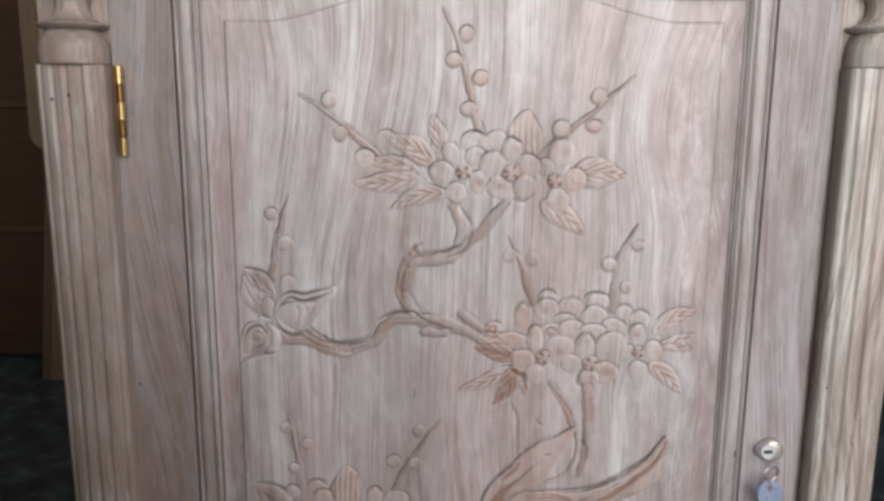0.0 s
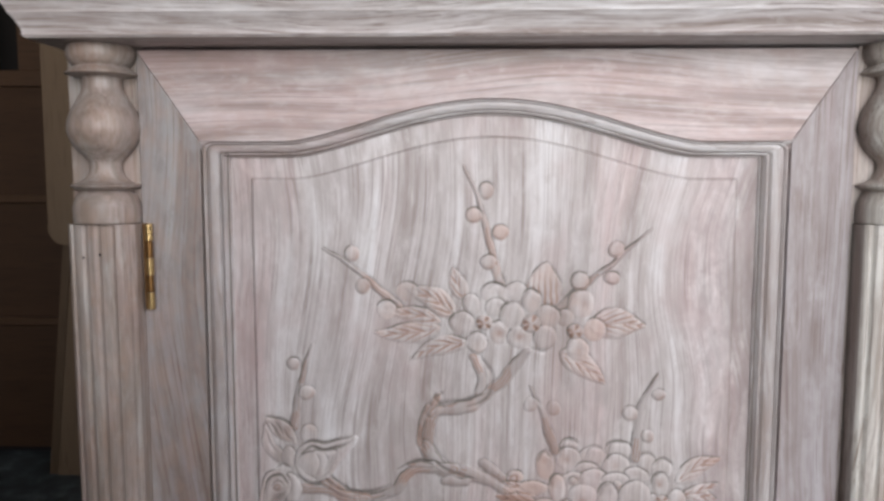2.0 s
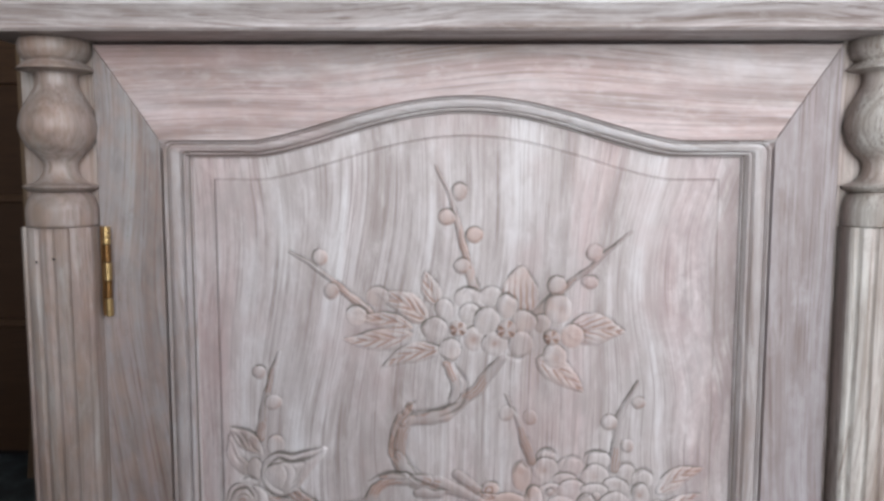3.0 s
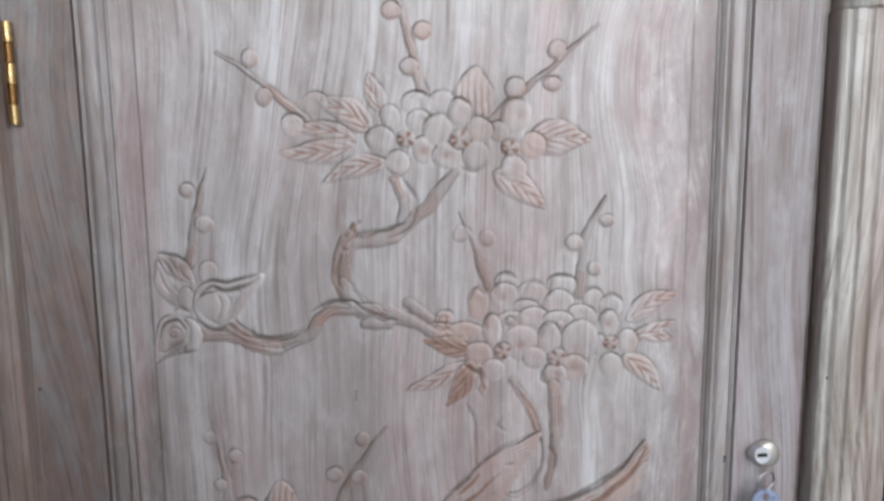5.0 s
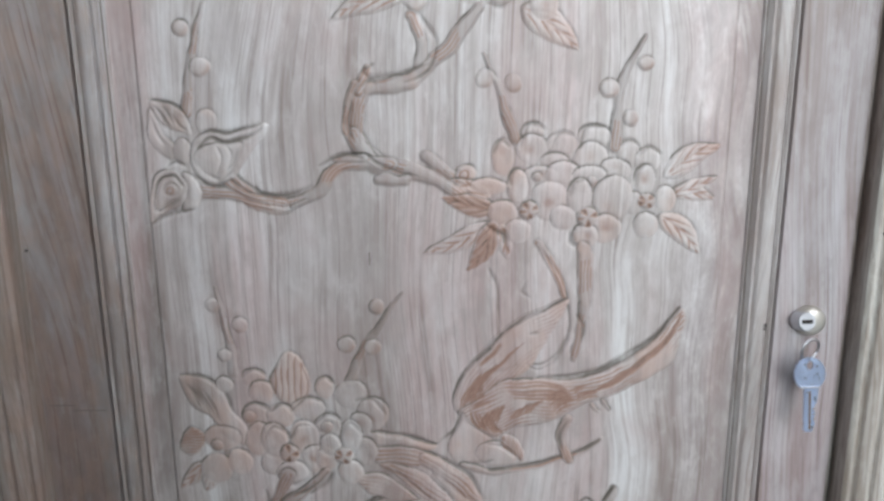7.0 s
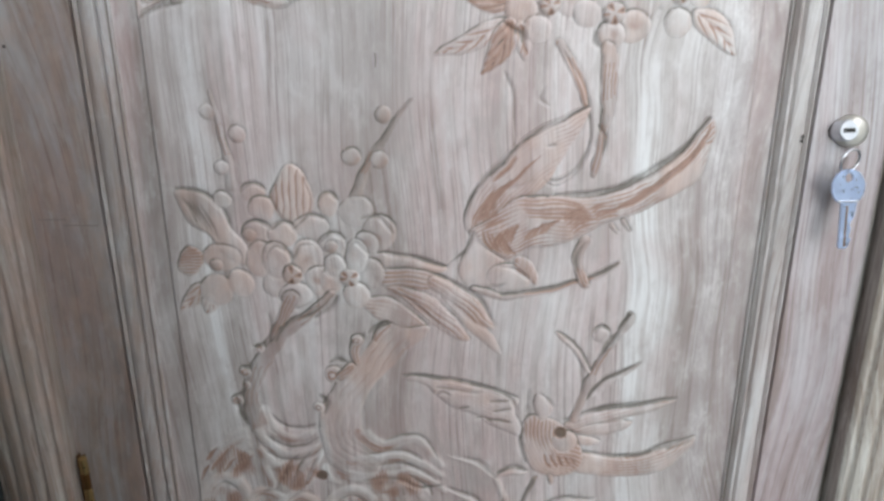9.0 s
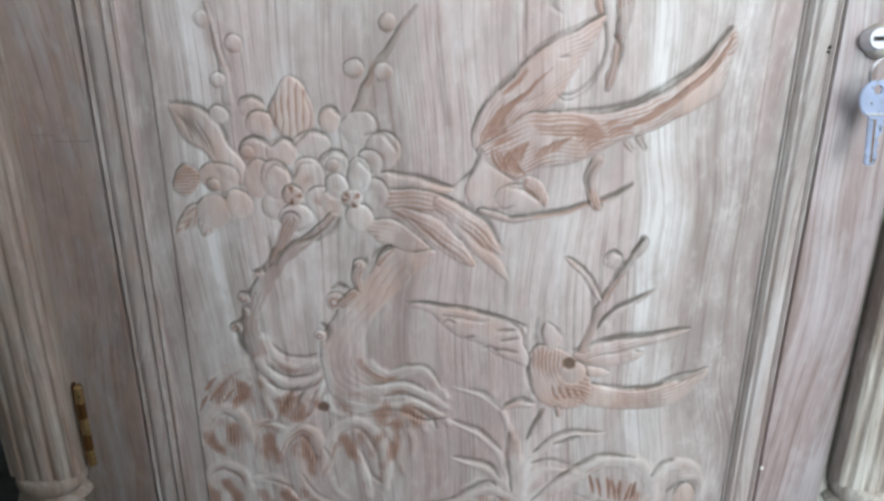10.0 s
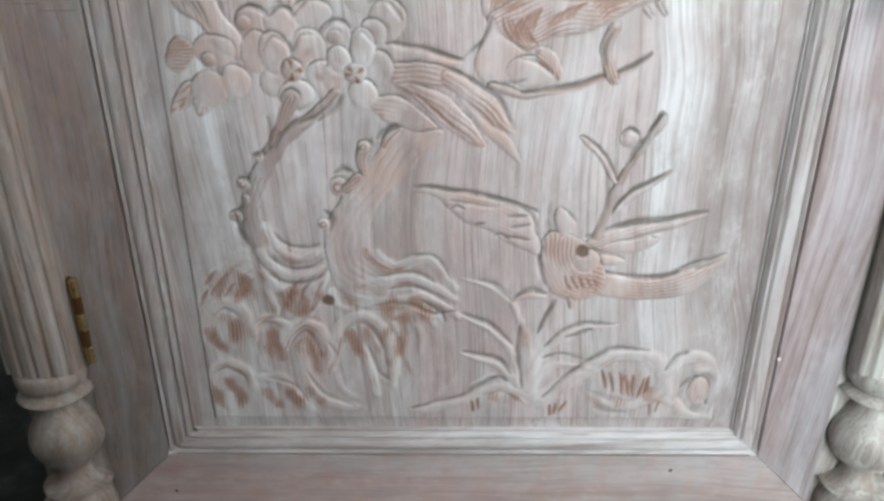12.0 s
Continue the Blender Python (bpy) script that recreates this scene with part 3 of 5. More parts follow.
    relief(name, *bounds(pts, max(r0, r1) * 1.25), height, wood_branch)


def shape(pts, h, swell, name, comb=0.0, flow=None, bare=0.5):
    """A motif with a flowing closed outline that swells inwards; combed with cuts that follow a line, where given."""
    closed = [pts[-1]] + list(pts) + [pts[0], pts[1]]

    def height(X, Z):
        line = spline(closed, 8)[8:-8]
        d, inside = np.full(X.shape, 1e9), np.zeros(X.shape, bool)
        for a, b in zip(line, np.roll(line, -1, 0)):
            step = b - a
            t = np.clip(((X - a[0]) * step[0] + (Z - a[1]) * step[1]) / max(1e-9, step @ step), 0, 1)
            d = np.minimum(d, np.hypot(X - a[0] - t * step[0], Z - a[1] - t * step[1]))
            if a[1] != b[1]:
                inside ^= ((a[1] > Z) != (b[1] > Z)) & (X < a[0] + (Z - a[1]) * step[0] / step[1])
        q = np.clip(d / swell, 0, 1)
        y = np.where(inside, h * (0.22 + 0.78 * np.sqrt(1 - (1 - q) ** 2)), -1.0)
        if not comb:
            return y, 0.0
        _, v, s = along(flow, X, Z)
        run = float(np.hypot(*np.diff(np.array(flow), axis=0).T).sum())
        cut = np.maximum(0, np.cos(v * 6.28 / comb + 0.8 * np.sin(s * run / 13) + (1.5 if comb < 4 else 3.0) * wander(X, Z, 8 if comb < 4 else 16, h) + 0.7 * wander(X, Z, 3.5, h + 2))) ** 3
        cut = cut * np.clip(wander(X, Z, 11, pts[0][0]) * 0.7 + 0.65, 0.15, 1) * (d > 0.9)
        return np.where(inside, y - 0.5 * cut, y), bare * (0.24 * np.clip(0.45 + 0.8 * wander(X, Z, 10, pts[0][1]) + 0.4 * wander(X, Z, 3.3, h), 0, 1) + 0.85 * cut) * inside
    xs, zs = [p[0] for p in pts], [p[1] for p in pts]
    relief(name, min(xs) - 4, max(xs) + 4, min(zs) - 4, max(zs) + 4, height, wood_carved)


def button(cx, cz, r, h):
    """The starred heart of a blossom."""
    def height(X, Z):
        a, d = np.arctan2(Z - cz, X - cx), np.hypot(X - cx, Z - cz) / r
        star = np.maximum(0, np.cos(3.5 * a + cz)) ** 2 * np.clip(d * 1.6, 0, 1)
        y = np.where(d < 1, h * (0.55 + 0.45 * np.sqrt(np.clip(1 - d * d, 0, 1))) - 1.1 * star, -1)
        return y, (0.12 + 0.75 * star) * (d < 0.95)
    relief("flower_button", cx - r, cx + r, cz - r, cz + r, height, wood_button)


def ridge(pts, r, h, name, lean=0.0, bare=0.0):
    """A soft swelling along a line that melts into the ground; steeper on its upper side by lean."""
    length = float(np.hypot(*np.diff(np.array(pts), axis=0).T).sum())

    def height(X, Z):
        d, v, s = along(pts, X, Z)
        up = v if pts[-1][0] > pts[0][0] else -v
        taper = {'grass_blade': 1.05 - 0.85 * s ** 1.4, 'root': 1.05 - 0.6 * s ** 2, 'moss': 1.05 - 0.7 * s ** 2}.get(name, 0.55 + 0.45 * np.sin(np.pi * np.clip(s * 0.9 + 0.08, 0, 1)))
        wide = r * (1 - 0.4 * lean * np.clip(up / r, -1, 1)) * taper * (1 + 0.22 * wander(X, Z, 7, pts[0][0] + 1))
        y = h * np.exp(-(d / np.maximum(wide, 0.8)) ** 2.6) * np.clip(np.minimum(s, 1 - s) * length / 8 + 0.35, 0, 1)
        groove = np.maximum(0, np.cos(v * 6.28 / 3.4 + 1.6 * wander(X, Z, 10, pts[0][0]))) ** 3 * np.clip(wander(X, Z, 9, pts[0][1]) + 0.4, 0, 1)
        return y, bare * (0.45 + groove) * np.clip(0.6 + wander(X, Z, 6, pts[0][1]), 0, 1) * np.clip(0.6 - up / r, 0, 1) * (y > 0.15 * h)
    relief(name, *bounds(pts, 2 * r), height, wood_carved)
    reliefs[-1] += ("ridge",)


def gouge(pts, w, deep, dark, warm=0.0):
    """A single stroke of the gouge that thins out towards both ends; dark: shade painted into worn whitewash, warm: how
    brown the bared wood is.
    """
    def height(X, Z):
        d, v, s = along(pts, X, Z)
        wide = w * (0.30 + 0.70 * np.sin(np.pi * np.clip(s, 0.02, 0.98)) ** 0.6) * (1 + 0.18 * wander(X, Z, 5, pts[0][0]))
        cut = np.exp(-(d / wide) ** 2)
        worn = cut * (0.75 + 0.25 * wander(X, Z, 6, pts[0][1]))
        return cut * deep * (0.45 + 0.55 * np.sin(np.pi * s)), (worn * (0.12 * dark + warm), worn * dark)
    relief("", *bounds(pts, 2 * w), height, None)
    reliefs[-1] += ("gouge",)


def scored(cx, cz, rx, rz, dark):
    """A patch roughened with many short upright strokes, down to the bare brown wood."""
    def height(X, Z):
        q = np.hypot((X - cx) / rx, (Z - cz) / rz) + 0.25 * wander(X, Z, 5, cx)
        comb = np.maximum(0, np.cos(X * 6.28 / 2.5 + 2.6 * wander(X, Z * 0.35, 6, cz))) ** 1.5
        worn = np.clip(1.35 - q * q, 0, 1) * np.clip(0.65 + wander(X * 1.5, Z * 0.5, 4, cx + 1), 0, 1)
        return 0.5 * comb * worn, (dark * worn * (0.30 + 0.85 * comb), 0.35 * dark * comb * worn)
    relief("", cx - 1.3 * rx, cx + 1.3 * rx, cz - 1.3 * rz, cz + 1.3 * rz, height, None)
    reliefs[-1] += ("gouge",)


# upper spray: twigs with buds
stem([(-24, 946), (-13, 921), (-2, 882), (6, 849), (10, 830)], 0.6, 5.1, 4.5, 'twig')
berry(-5, 925, 6.6, 4.5, 'bud')
berry(-15, 905, 6.6, 4.5, 'bud')
berry(7, 891, 6.6, 4.5, 'bud')
berry(-3, 865, 6.6, 4.5, 'bud')
stem([(-143, 877), (-119, 861), (-95, 841), (-79, 827)], 0.6, 4.3, 4.5, 'twig')
berry(-118, 872, 6.6, 4.5, 'bud')
berry(-109, 844, 6.6, 4.5, 'bud')
stem([(134, 894), (102, 865), (79, 846), (56, 825)], 0.6, 4.2, 4.5, 'twig')
berry(104, 876, 6.9, 4.5, 'bud')
berry(101, 852, 6, 4.5, 'bud')
berry(74, 849, 7.9, 4.5, 'bud')
# main branch curling down from the upper spray
stem([(-16, 784), (-8, 767), (-10, 750)], 3.3, 3.8, 3.5, 'branch')
stem([(30, 789), (14, 769), (-3, 751), (-17, 741), (-34, 738), (-48, 735), (-54, 720), (-54, 702), (-41, 685)], 4.3, 6.2, 5, 'branch')
stem([(-57, 707), (-52, 696), (-40, 687), (-21, 681), (-1, 674), (17, 663)], 5, 5.4, 5, 'branch')
stem([(-32, 685), (-52, 686), (-70, 681), (-84, 665), (-105, 657), (-126, 662), (-141, 675)], 5.1, 3.5, 5, 'branch')
stem([(-52, 734), (-45, 751)], 4.6, 1.9, 5, 'knot')
stem([(-50, 689), (-70, 688)], 3.5, 1.2, 5.5, 'knot')
stem([(-21, 674), (-40, 673)], 4.7, 3.5, 4, 'knot')
stem([(11, 676), (-6, 690)], 5.1, 3.9, 5, 'knot')
berry(21, 678, 6.6, 4, 'knot')
stem([(-54, 739), (-62, 720), (-61, 707)], 2.3, 2.3, 4, 'knot')
stem([(-125, 655), (-107, 653), (-91, 659)], 2.8, 2, 3.5, 'knot')
# upper spray: leaves, then petals from the back to the front
leaf(-23, 833, -33, 861, 7.6, 3, 0)
shape([(45, 865), (54, 855), (59, 842), (54, 829), (41, 829), (30, 842), (34, 856)], 3.8, 10, 'leaf', 4.8, [(45, 864), (46, 846), (46, 829)], 0.55)
leaf(83, 811, 130, 811, 13.0, 4.2, 1)
leaf(58, 789, 97, 760, 9.8, 4, 0)
leaf(-31, 820, -73, 844, 9.7, 4, 1)
leaf(-44, 809, -100, 805, 8.9, 3.2, 1)
leaf(-20, 797, -69, 782, 8.1, 3.8, 0)
leaf(-44, 815, -92, 822, 6.5, 2.6, 1)
dome(-89, 824, 8.9, 8.0, 0, 3.0, 'petal')
dome(-72, 840, 9.7, 8.0, 0, 2.8, 'petal')
dome(2, 839, 11.2, 8.8, 0, 3.2, 'petal')
dome(20, 840, 10.0, 7.7, 0, 3.2, 'petal')
dome(-17, 829, 7.2, 9.6, 0, 3.8, 'petal')
dome(3, 827, 8.4, 8.0, 0, 4.4, 'petal')
dome(7, 805, 8.5, 10.4, 0, 4.6, 'petal')
dome(-26, 813, 10.9, 9.2, 0, 5.0, 'petal')
dome(-13, 796, 8.9, 9.2, 0, 5.0, 'petal')
dome(62, 818, 6.9, 8.4, 0, 4.6, 'petal')
dome(75, 830, 11.3, 11.9, 0, 5.2, 'petal')
dome(87, 808, 9.2, 10.0, 0, 5.2, 'petal')
dome(73, 790, 9.8, 10.8, 0, 5.2, 'petal')
dome(24, 801, 10.5, 10.0, 0, 5.6, 'petal')
dome(45, 801, 9.7, 10.8, 0, 5.8, 'petal')
dome(17, 820, 10.0, 11.6, 0, 6.0, 'petal')
dome(48, 819, 10.5, 9.2, 0, 6.0, 'petal')
dome(34, 832, 8.4, 10.0, 0, 6.2, 'petal')
button(-6, 813, 6.9, 6.2)
button(33, 813, 7.7, 7.0)
button(71, 806, 6.5, 6.4)
gouge([(-34, 807), (-36, 815), (-29, 821)], 1.5, 1.0, 0.55)
gouge([(-4, 842), (2, 847), (11, 843)], 1.4, 1.0, 0.55)
gouge([(8, 818), (10, 828), (19, 831)], 1.5, 1.0, 0.55)
gouge([(27, 835), (33, 842), (40, 838)], 1.4, 1.0, 0.55)
gouge([(63, 827), (68, 840), (81, 842)], 1.4, 1.0, 0.55)
gouge([(34, 792), (44, 789), (54, 796)], 1.5, 1.0, 0.55)
gouge([(-20, 791), (-13, 786), (-5, 791)], 1.5, 1.0, 0.55)
gouge([(-79, 827), (-88, 832), (-97, 824)], 1.4, 1.0, 0.55)
gouge([(-57, 727), (-62, 715), (-57, 703)], 1.7, 1.2, 0.75)
gouge([(-51, 737), (-42, 744), (-25, 746), (-4, 752)], 1.7, 1.2, 0.75)
gouge([(-41, 741), (-48, 748), (-41, 753)], 1.7, 1.2, 0.75)
gouge([(-81, 684), (-64, 692), (-50, 689)], 1.7, 1.2, 0.75)
gouge([(-88, 671), (-105, 663), (-126, 665)], 1.7, 1.2, 0.75)
gouge([(-47, 692), (-34, 683), (-13, 676)], 1.7, 1.2, 0.75)
gouge([(-21, 740), (-4, 748), (1, 762)], 1.7, 1.2, 0.75)
gouge([(-11, 787), (-1, 771), (1, 759)], 1.6, 1.2, 0.75)
# rosebud and its leaves at the end of the side branch
stem([(-153, 795), (-160, 773), (-166, 751), (-170, 721)], 0.7, 3.9, 4.5, 'twig')
berry(-170, 777, 5.6, 4.5, 'bud')
berry(-159, 752, 6.5, 4.5, 'bud')
shape([(-195, 729), (-181, 727), (-171, 720), (-169, 707), (-176, 708), (-184, 711), (-190, 717)], 3, 9, 'leaf')
shape([(-196, 725), (-189, 709), (-180, 698), (-183, 689), (-192, 695), (-198, 708)], 2.6, 8, 'leaf')
gouge([(-193, 727), (-188, 720), (-183, 712)], 1.0, 1.1, 0.75)
gouge([(-187, 726), (-183, 720), (-180, 713)], 1.0, 1.1, 0.75)
gouge([(-180, 720), (-176, 712), (-171, 709)], 1.0, 1.1, 0.75)
gouge([(-196, 720), (-192, 709), (-187, 700)], 1.0, 1.1, 0.75)
gouge([(-196, 730), (-182, 728), (-172, 721)], 1.2, 1.2, 0.5)
dome(-176, 695, 5.8, 9.6, 0, 3.2, 'sepal')
dome(-157, 714, 7.0, 10.0, 0, 3.6, 'petal')
stem([(-169, 666), (-153, 666), (-138, 663), (-126, 658), (-105, 653)], 5.1, 3.2, 3.2, 'branch')
stem([(-149, 675), (-138, 667), (-127, 662), (-106, 658)], 2.8, 2.8, 4.2, 'branch')
gouge([(-127, 670), (-120, 663), (-108, 662), (-96, 665)], 2.0, 1.6, 0.8)
shape([(-167, 703), (-156, 708), (-143, 707), (-132, 710), (-121, 714), (-115, 711), (-125, 697), (-135, 683), (-145, 674), (-156, 672), (-166, 678), (-170, 691)], 6.5, 12, 'rosebud')
shape([(-163, 697), (-151, 700), (-141, 701), (-133, 700), (-137, 689), (-145, 679), (-154, 676), (-163, 682), (-167, 691)], 5.0, 18, 'rosebud_heart')
gouge([(-151, 699), (-149, 690), (-153, 679)], 1.0, 1.2, 0.55)
gouge([(-144, 699), (-141, 692), (-146, 681)], 1.0, 1.2, 0.6)
gouge([(-136, 697), (-139, 689), (-145, 682)], 1.2, 1.2, 0.5)
gouge([(-165, 697), (-155, 704), (-145, 701), (-130, 705), (-120, 711)], 2.0, 2.0, 0.95)
gouge([(-166, 704), (-155, 709), (-143, 707), (-132, 711), (-120, 714)], 1.5, 1.6, 0.9)
gouge([(-168, 679), (-159, 672), (-151, 671), (-143, 675)], 1.6, 1.4, 0.9)
gouge([(-157, 679), (-150, 675), (-142, 681)], 1.4, 1.0, 0.6)
shape([(-176, 680), (-168, 676), (-164, 666), (-168, 656), (-179, 653), (-175, 665)], 3.8, 9, 'petal')
shape([(-195, 679), (-185, 682), (-177, 676), (-174, 667), (-179, 657), (-189, 653), (-198, 645), (-205, 643), (-203, 655), (-199, 669)], 5.0, 10, 'rosebud')
shape([(-192, 676), (-182, 677), (-177, 669), (-181, 661), (-189, 656), (-197, 652), (-197, 665)], 4.4, 12, 'rosebud_heart')
berry(-185, 668, 4.7, 4.6, 'knot')
gouge([(-198, 663), (-192, 675), (-183, 678), (-177, 670)], 1.6, 1.4, 0.7)
gouge([(-196, 653), (-188, 657), (-180, 661)], 1.6, 1.3, 0.7)
gouge([(-204, 643), (-188, 651), (-170, 654)], 1.8, 1.3, 0.7)
gouge([(-187, 684), (-179, 688), (-173, 684)], 1.4, 1.2, 0.75)
# middle spray: twigs, then petals from the back to the front
stem([(33, 759), (42, 738), (49, 720), (55, 702)], 0.8, 4.3, 4, 'twig')
berry(34, 743, 6.1, 2.8, 'bud')
berry(53, 739, 6.1, 2.8, 'bud')
stem([(141, 770), (133, 752), (126, 734), (124, 696)], 0.8, 4.3, 4.5, 'twig')
berry(119, 735, 6.5, 5.5, 'bud')
berry(143, 752, 5.3, 4.5, 'bud')
berry(134, 715, 5.4, 5, 'bud')
leaf(159, 675, 197, 697, 8.2, 4.5, 1)
leaf(166, 665, 195, 659, 5.9, 3.5, 1)
leaf(163, 660, 197, 673, 4.7, 3, 1)
leaf(158, 648, 188, 619, 8.3, 4.5, 1)
leaf(42, 652, 4, 661, 7.6, 3.6, 2)
leaf(38, 642, -9, 620, 6.7, 3.6, 0)
leaf(42, 643, 22, 608, 8.0, 4, 2)
leaf(46, 641, 51, 616, 5.6, 3, 1)
leaf(38, 661, 11, 674, 4.7, 3, 0)
dome(37, 669, 11.9, 6.0, 0, 3, 'petal')
dome(67, 706, 7.7, 6.8, 0, 2.8, 'petal')
dome(67, 695, 10.5, 10.4, 0, 3.2, 'petal')
dome(87, 698, 10.4, 8.0, 0, 3.0, 'petal')
dome(83, 685, 10.9, 6.9, 0, 3.4, 'petal')
dome(47, 689, 8.2, 12.4, 0, 3.4, 'petal')
dome(110, 703, 11.2, 8.4, 0, 3.2, 'petal')
dome(108, 687, 12.1, 12.0, 0, 3.8, 'petal')
dome(134, 690, 7.7, 10.0, 0, 3.4, 'petal')
dome(147, 686, 8.2, 9.2, 0, 3.6, 'petal')
dome(125, 679, 11.7, 8.8, 0, 3.8, 'petal')
dome(73, 676, 11.9, 6.8, 0, 3.8, 'petal')
dome(89, 677, 11.7, 9.6, 0, 4.2, 'petal')
dome(107, 676, 11.9, 6.8, 0, 4.2, 'petal')
dome(57, 669, 7.9, 11.2, 0, 4.6, 'petal')
dome(146, 672, 7.5, 11.6, 0, 4.6, 'petal')
berry(71, 675, 3.5, 5.0, 'stamen')
berry(109, 672, 4.0, 5.4, 'stamen')
dome(47, 650, 10.4, 9.2, 0, 5.2, 'petal')
dome(58, 636, 9.2, 9.6, 0, 5.0, 'petal')
dome(80, 658, 13.0, 14.2, 0, 5.6, 'petal')
dome(161, 659, 7.5, 9.2, 0, 4.8, 'petal')
dome(148, 640, 9.1, 8.8, 0, 5.2, 'petal')
dome(139, 656, 6.3, 8.0, 0, 4.6, 'petal')
dome(124, 660, 14.2, 15.2, 0, 6.0, 'petal')
dome(120, 638, 10.7, 10.8, 0, 5.6, 'petal')
dome(90, 646, 9.5, 8.8, 0, 5.6, 'petal')
dome(101, 662, 8.6, 12.5, 0, 6.2, 'petal')
dome(106, 633, 9.6, 8.3, 0, 6.0, 'petal')
button(65, 652, 6.3, 6.2)
button(107, 646, 7.1, 7.0)
button(148, 657, 5.9, 6.0)
gouge([(35, 642), (40, 637), (47, 634), (48, 628)], 2.0, 1.8, 1.0)
gouge([(94, 635), (95, 628), (102, 624)], 1.6, 1.4, 0.9)
gouge([(52, 696), (45, 700), (40, 691)], 1.5, 1.0, 0.7)
gouge([(59, 696), (64, 711), (75, 709)], 1.6, 1.0, 0.7)
gouge([(100, 695), (104, 709), (117, 710)], 1.5, 1.0, 0.7)
gouge([(141, 689), (147, 695), (156, 691)], 1.6, 1.0, 0.7)
gouge([(52, 669), (51, 676), (57, 680)], 1.6, 1.0, 0.7)
gouge([(94, 661), (96, 670), (103, 673)], 1.6, 1.0, 0.7)
gouge([(140, 668), (140, 679), (146, 683)], 1.6, 1.0, 0.7)
gouge([(127, 697), (132, 701), (138, 699)], 1.5, 1.0, 0.7)
gouge([(80, 695), (85, 705), (94, 704)], 1.6, 1.0, 0.7)
# stems under the middle spray
stem([(105, 624), (107, 603), (107, 580), (104, 561), (100, 539)], 5.6, 2.1, 3.4, 'branch')
stem([(73, 628), (85, 608), (93, 587)], 3.6, 2.0, 2.4, 'branch')
gouge([(85, 612), (94, 591), (96, 570), (92, 550), (81, 538), (71, 536), (67, 542)], 1.3, 1.2, 0.8)
gouge([(37, 610), (44, 591), (45, 561)], 1.3, 1.0, 0.6)
gouge([(65, 600), (61, 592), (67, 587)], 1.2, 0.8, 0.5)
gouge([(75, 624), (87, 605)], 1.0, 0.8, 0.5)
gouge([(101, 574), (107, 565), (105, 554)], 1.6, 1.2, 0.9)
# the perched bird: wing, body with long tail, neck, head and foot
shape([(96, 585), (75, 576), (52, 562), (32, 541), (17, 524), (11, 508), (15, 498), (26, 501), (39, 511), (53, 523), (68, 533), (77, 549), (87, 567)], 4.4, 9, 'carved_wing', 2.8, [(96, 584), (54, 560), (32, 538), (18, 518), (17, 496)], 0.55)
shape([(15, 499), (25, 505), (37, 514), (52, 524), (74, 524), (97, 523), (119, 529), (141, 540), (161, 558), (177, 579), (181, 569), (179, 559), (176, 545), (171, 535), (154, 523), (132, 512), (110, 504), (92, 494), (73, 487), (55, 485), (44, 477), (32, 483), (21, 490)], 5.2, 12, 'carved_tail', 2.8, [(18, 496), (37, 506), (67, 516), (102, 516), (135, 526), (159, 543), (180, 571)], 0.62)
gouge([(21, 513), (25, 516), (32, 518)], 0.8, 0.6, 0.45, 0.7)
gouge([(22, 510), (27, 514), (33, 516)], 0.8, 0.6, 0.45, 0.7)
gouge([(23, 508), (28, 511), (34, 514)], 0.8, 0.6, 0.45, 0.7)
gouge([(24, 506), (29, 509), (35, 511)], 0.8, 0.6, 0.45, 0.7)
gouge([(25, 503), (30, 506), (37, 509)], 0.8, 0.6, 0.45, 0.7)
gouge([(26, 501), (31, 504), (38, 507)], 0.8, 0.6, 0.45, 0.7)
gouge([(30, 485), (33, 492), (37, 498)], 0.9, 0.6, 0.45, 0.7)
gouge([(33, 486), (36, 493), (40, 500)], 0.9, 0.6, 0.45, 0.7)
gouge([(35, 487), (38, 495), (42, 501)], 0.9, 0.6, 0.45, 0.7)
gouge([(38, 488), (41, 496), (45, 502)], 0.9, 0.6, 0.45, 0.7)
gouge([(41, 490), (44, 497), (48, 503)], 0.9, 0.6, 0.45, 0.7)
gouge([(44, 491), (46, 498), (50, 504)], 0.8, 0.6, 0.45, 0.7)
gouge([(54, 491), (57, 496), (62, 501)], 0.9, 0.6, 0.45, 0.7)
gouge([(57, 492), (60, 498), (65, 502)], 0.8, 0.6, 0.45, 0.7)
gouge([(59, 493), (63, 499), (67, 504)], 0.9, 0.6, 0.45, 0.7)
gouge([(62, 494), (65, 500), (70, 505)], 0.9, 0.6, 0.45, 0.7)
gouge([(65, 496), (68, 501), (73, 506)], 0.8, 0.6, 0.45, 0.7)
gouge([(67, 497), (71, 502), (75, 507)], 0.9, 0.6, 0.45, 0.7)
gouge([(70, 498), (73, 504), (78, 508)], 0.8, 0.6, 0.45, 0.7)
gouge([(81, 509), (87, 513), (94, 516)], 0.8, 0.6, 0.45, 0.7)
gouge([(82, 507), (88, 511), (96, 514)], 0.8, 0.6, 0.45, 0.7)
gouge([(83, 504), (89, 508), (97, 512)], 0.8, 0.6, 0.45, 0.7)
gouge([(85, 502), (90, 506), (98, 509)], 0.8, 0.6, 0.45, 0.7)
gouge([(86, 500), (91, 504), (99, 507)], 0.8, 0.6, 0.45, 0.7)
gouge([(87, 497), (92, 501), (100, 504)], 0.8, 0.6, 0.45, 0.7)
gouge([(99, 515), (106, 518), (115, 521)], 0.8, 0.6, 0.45, 0.7)
gouge([(101, 513), (107, 516), (116, 518)], 0.8, 0.6, 0.45, 0.7)
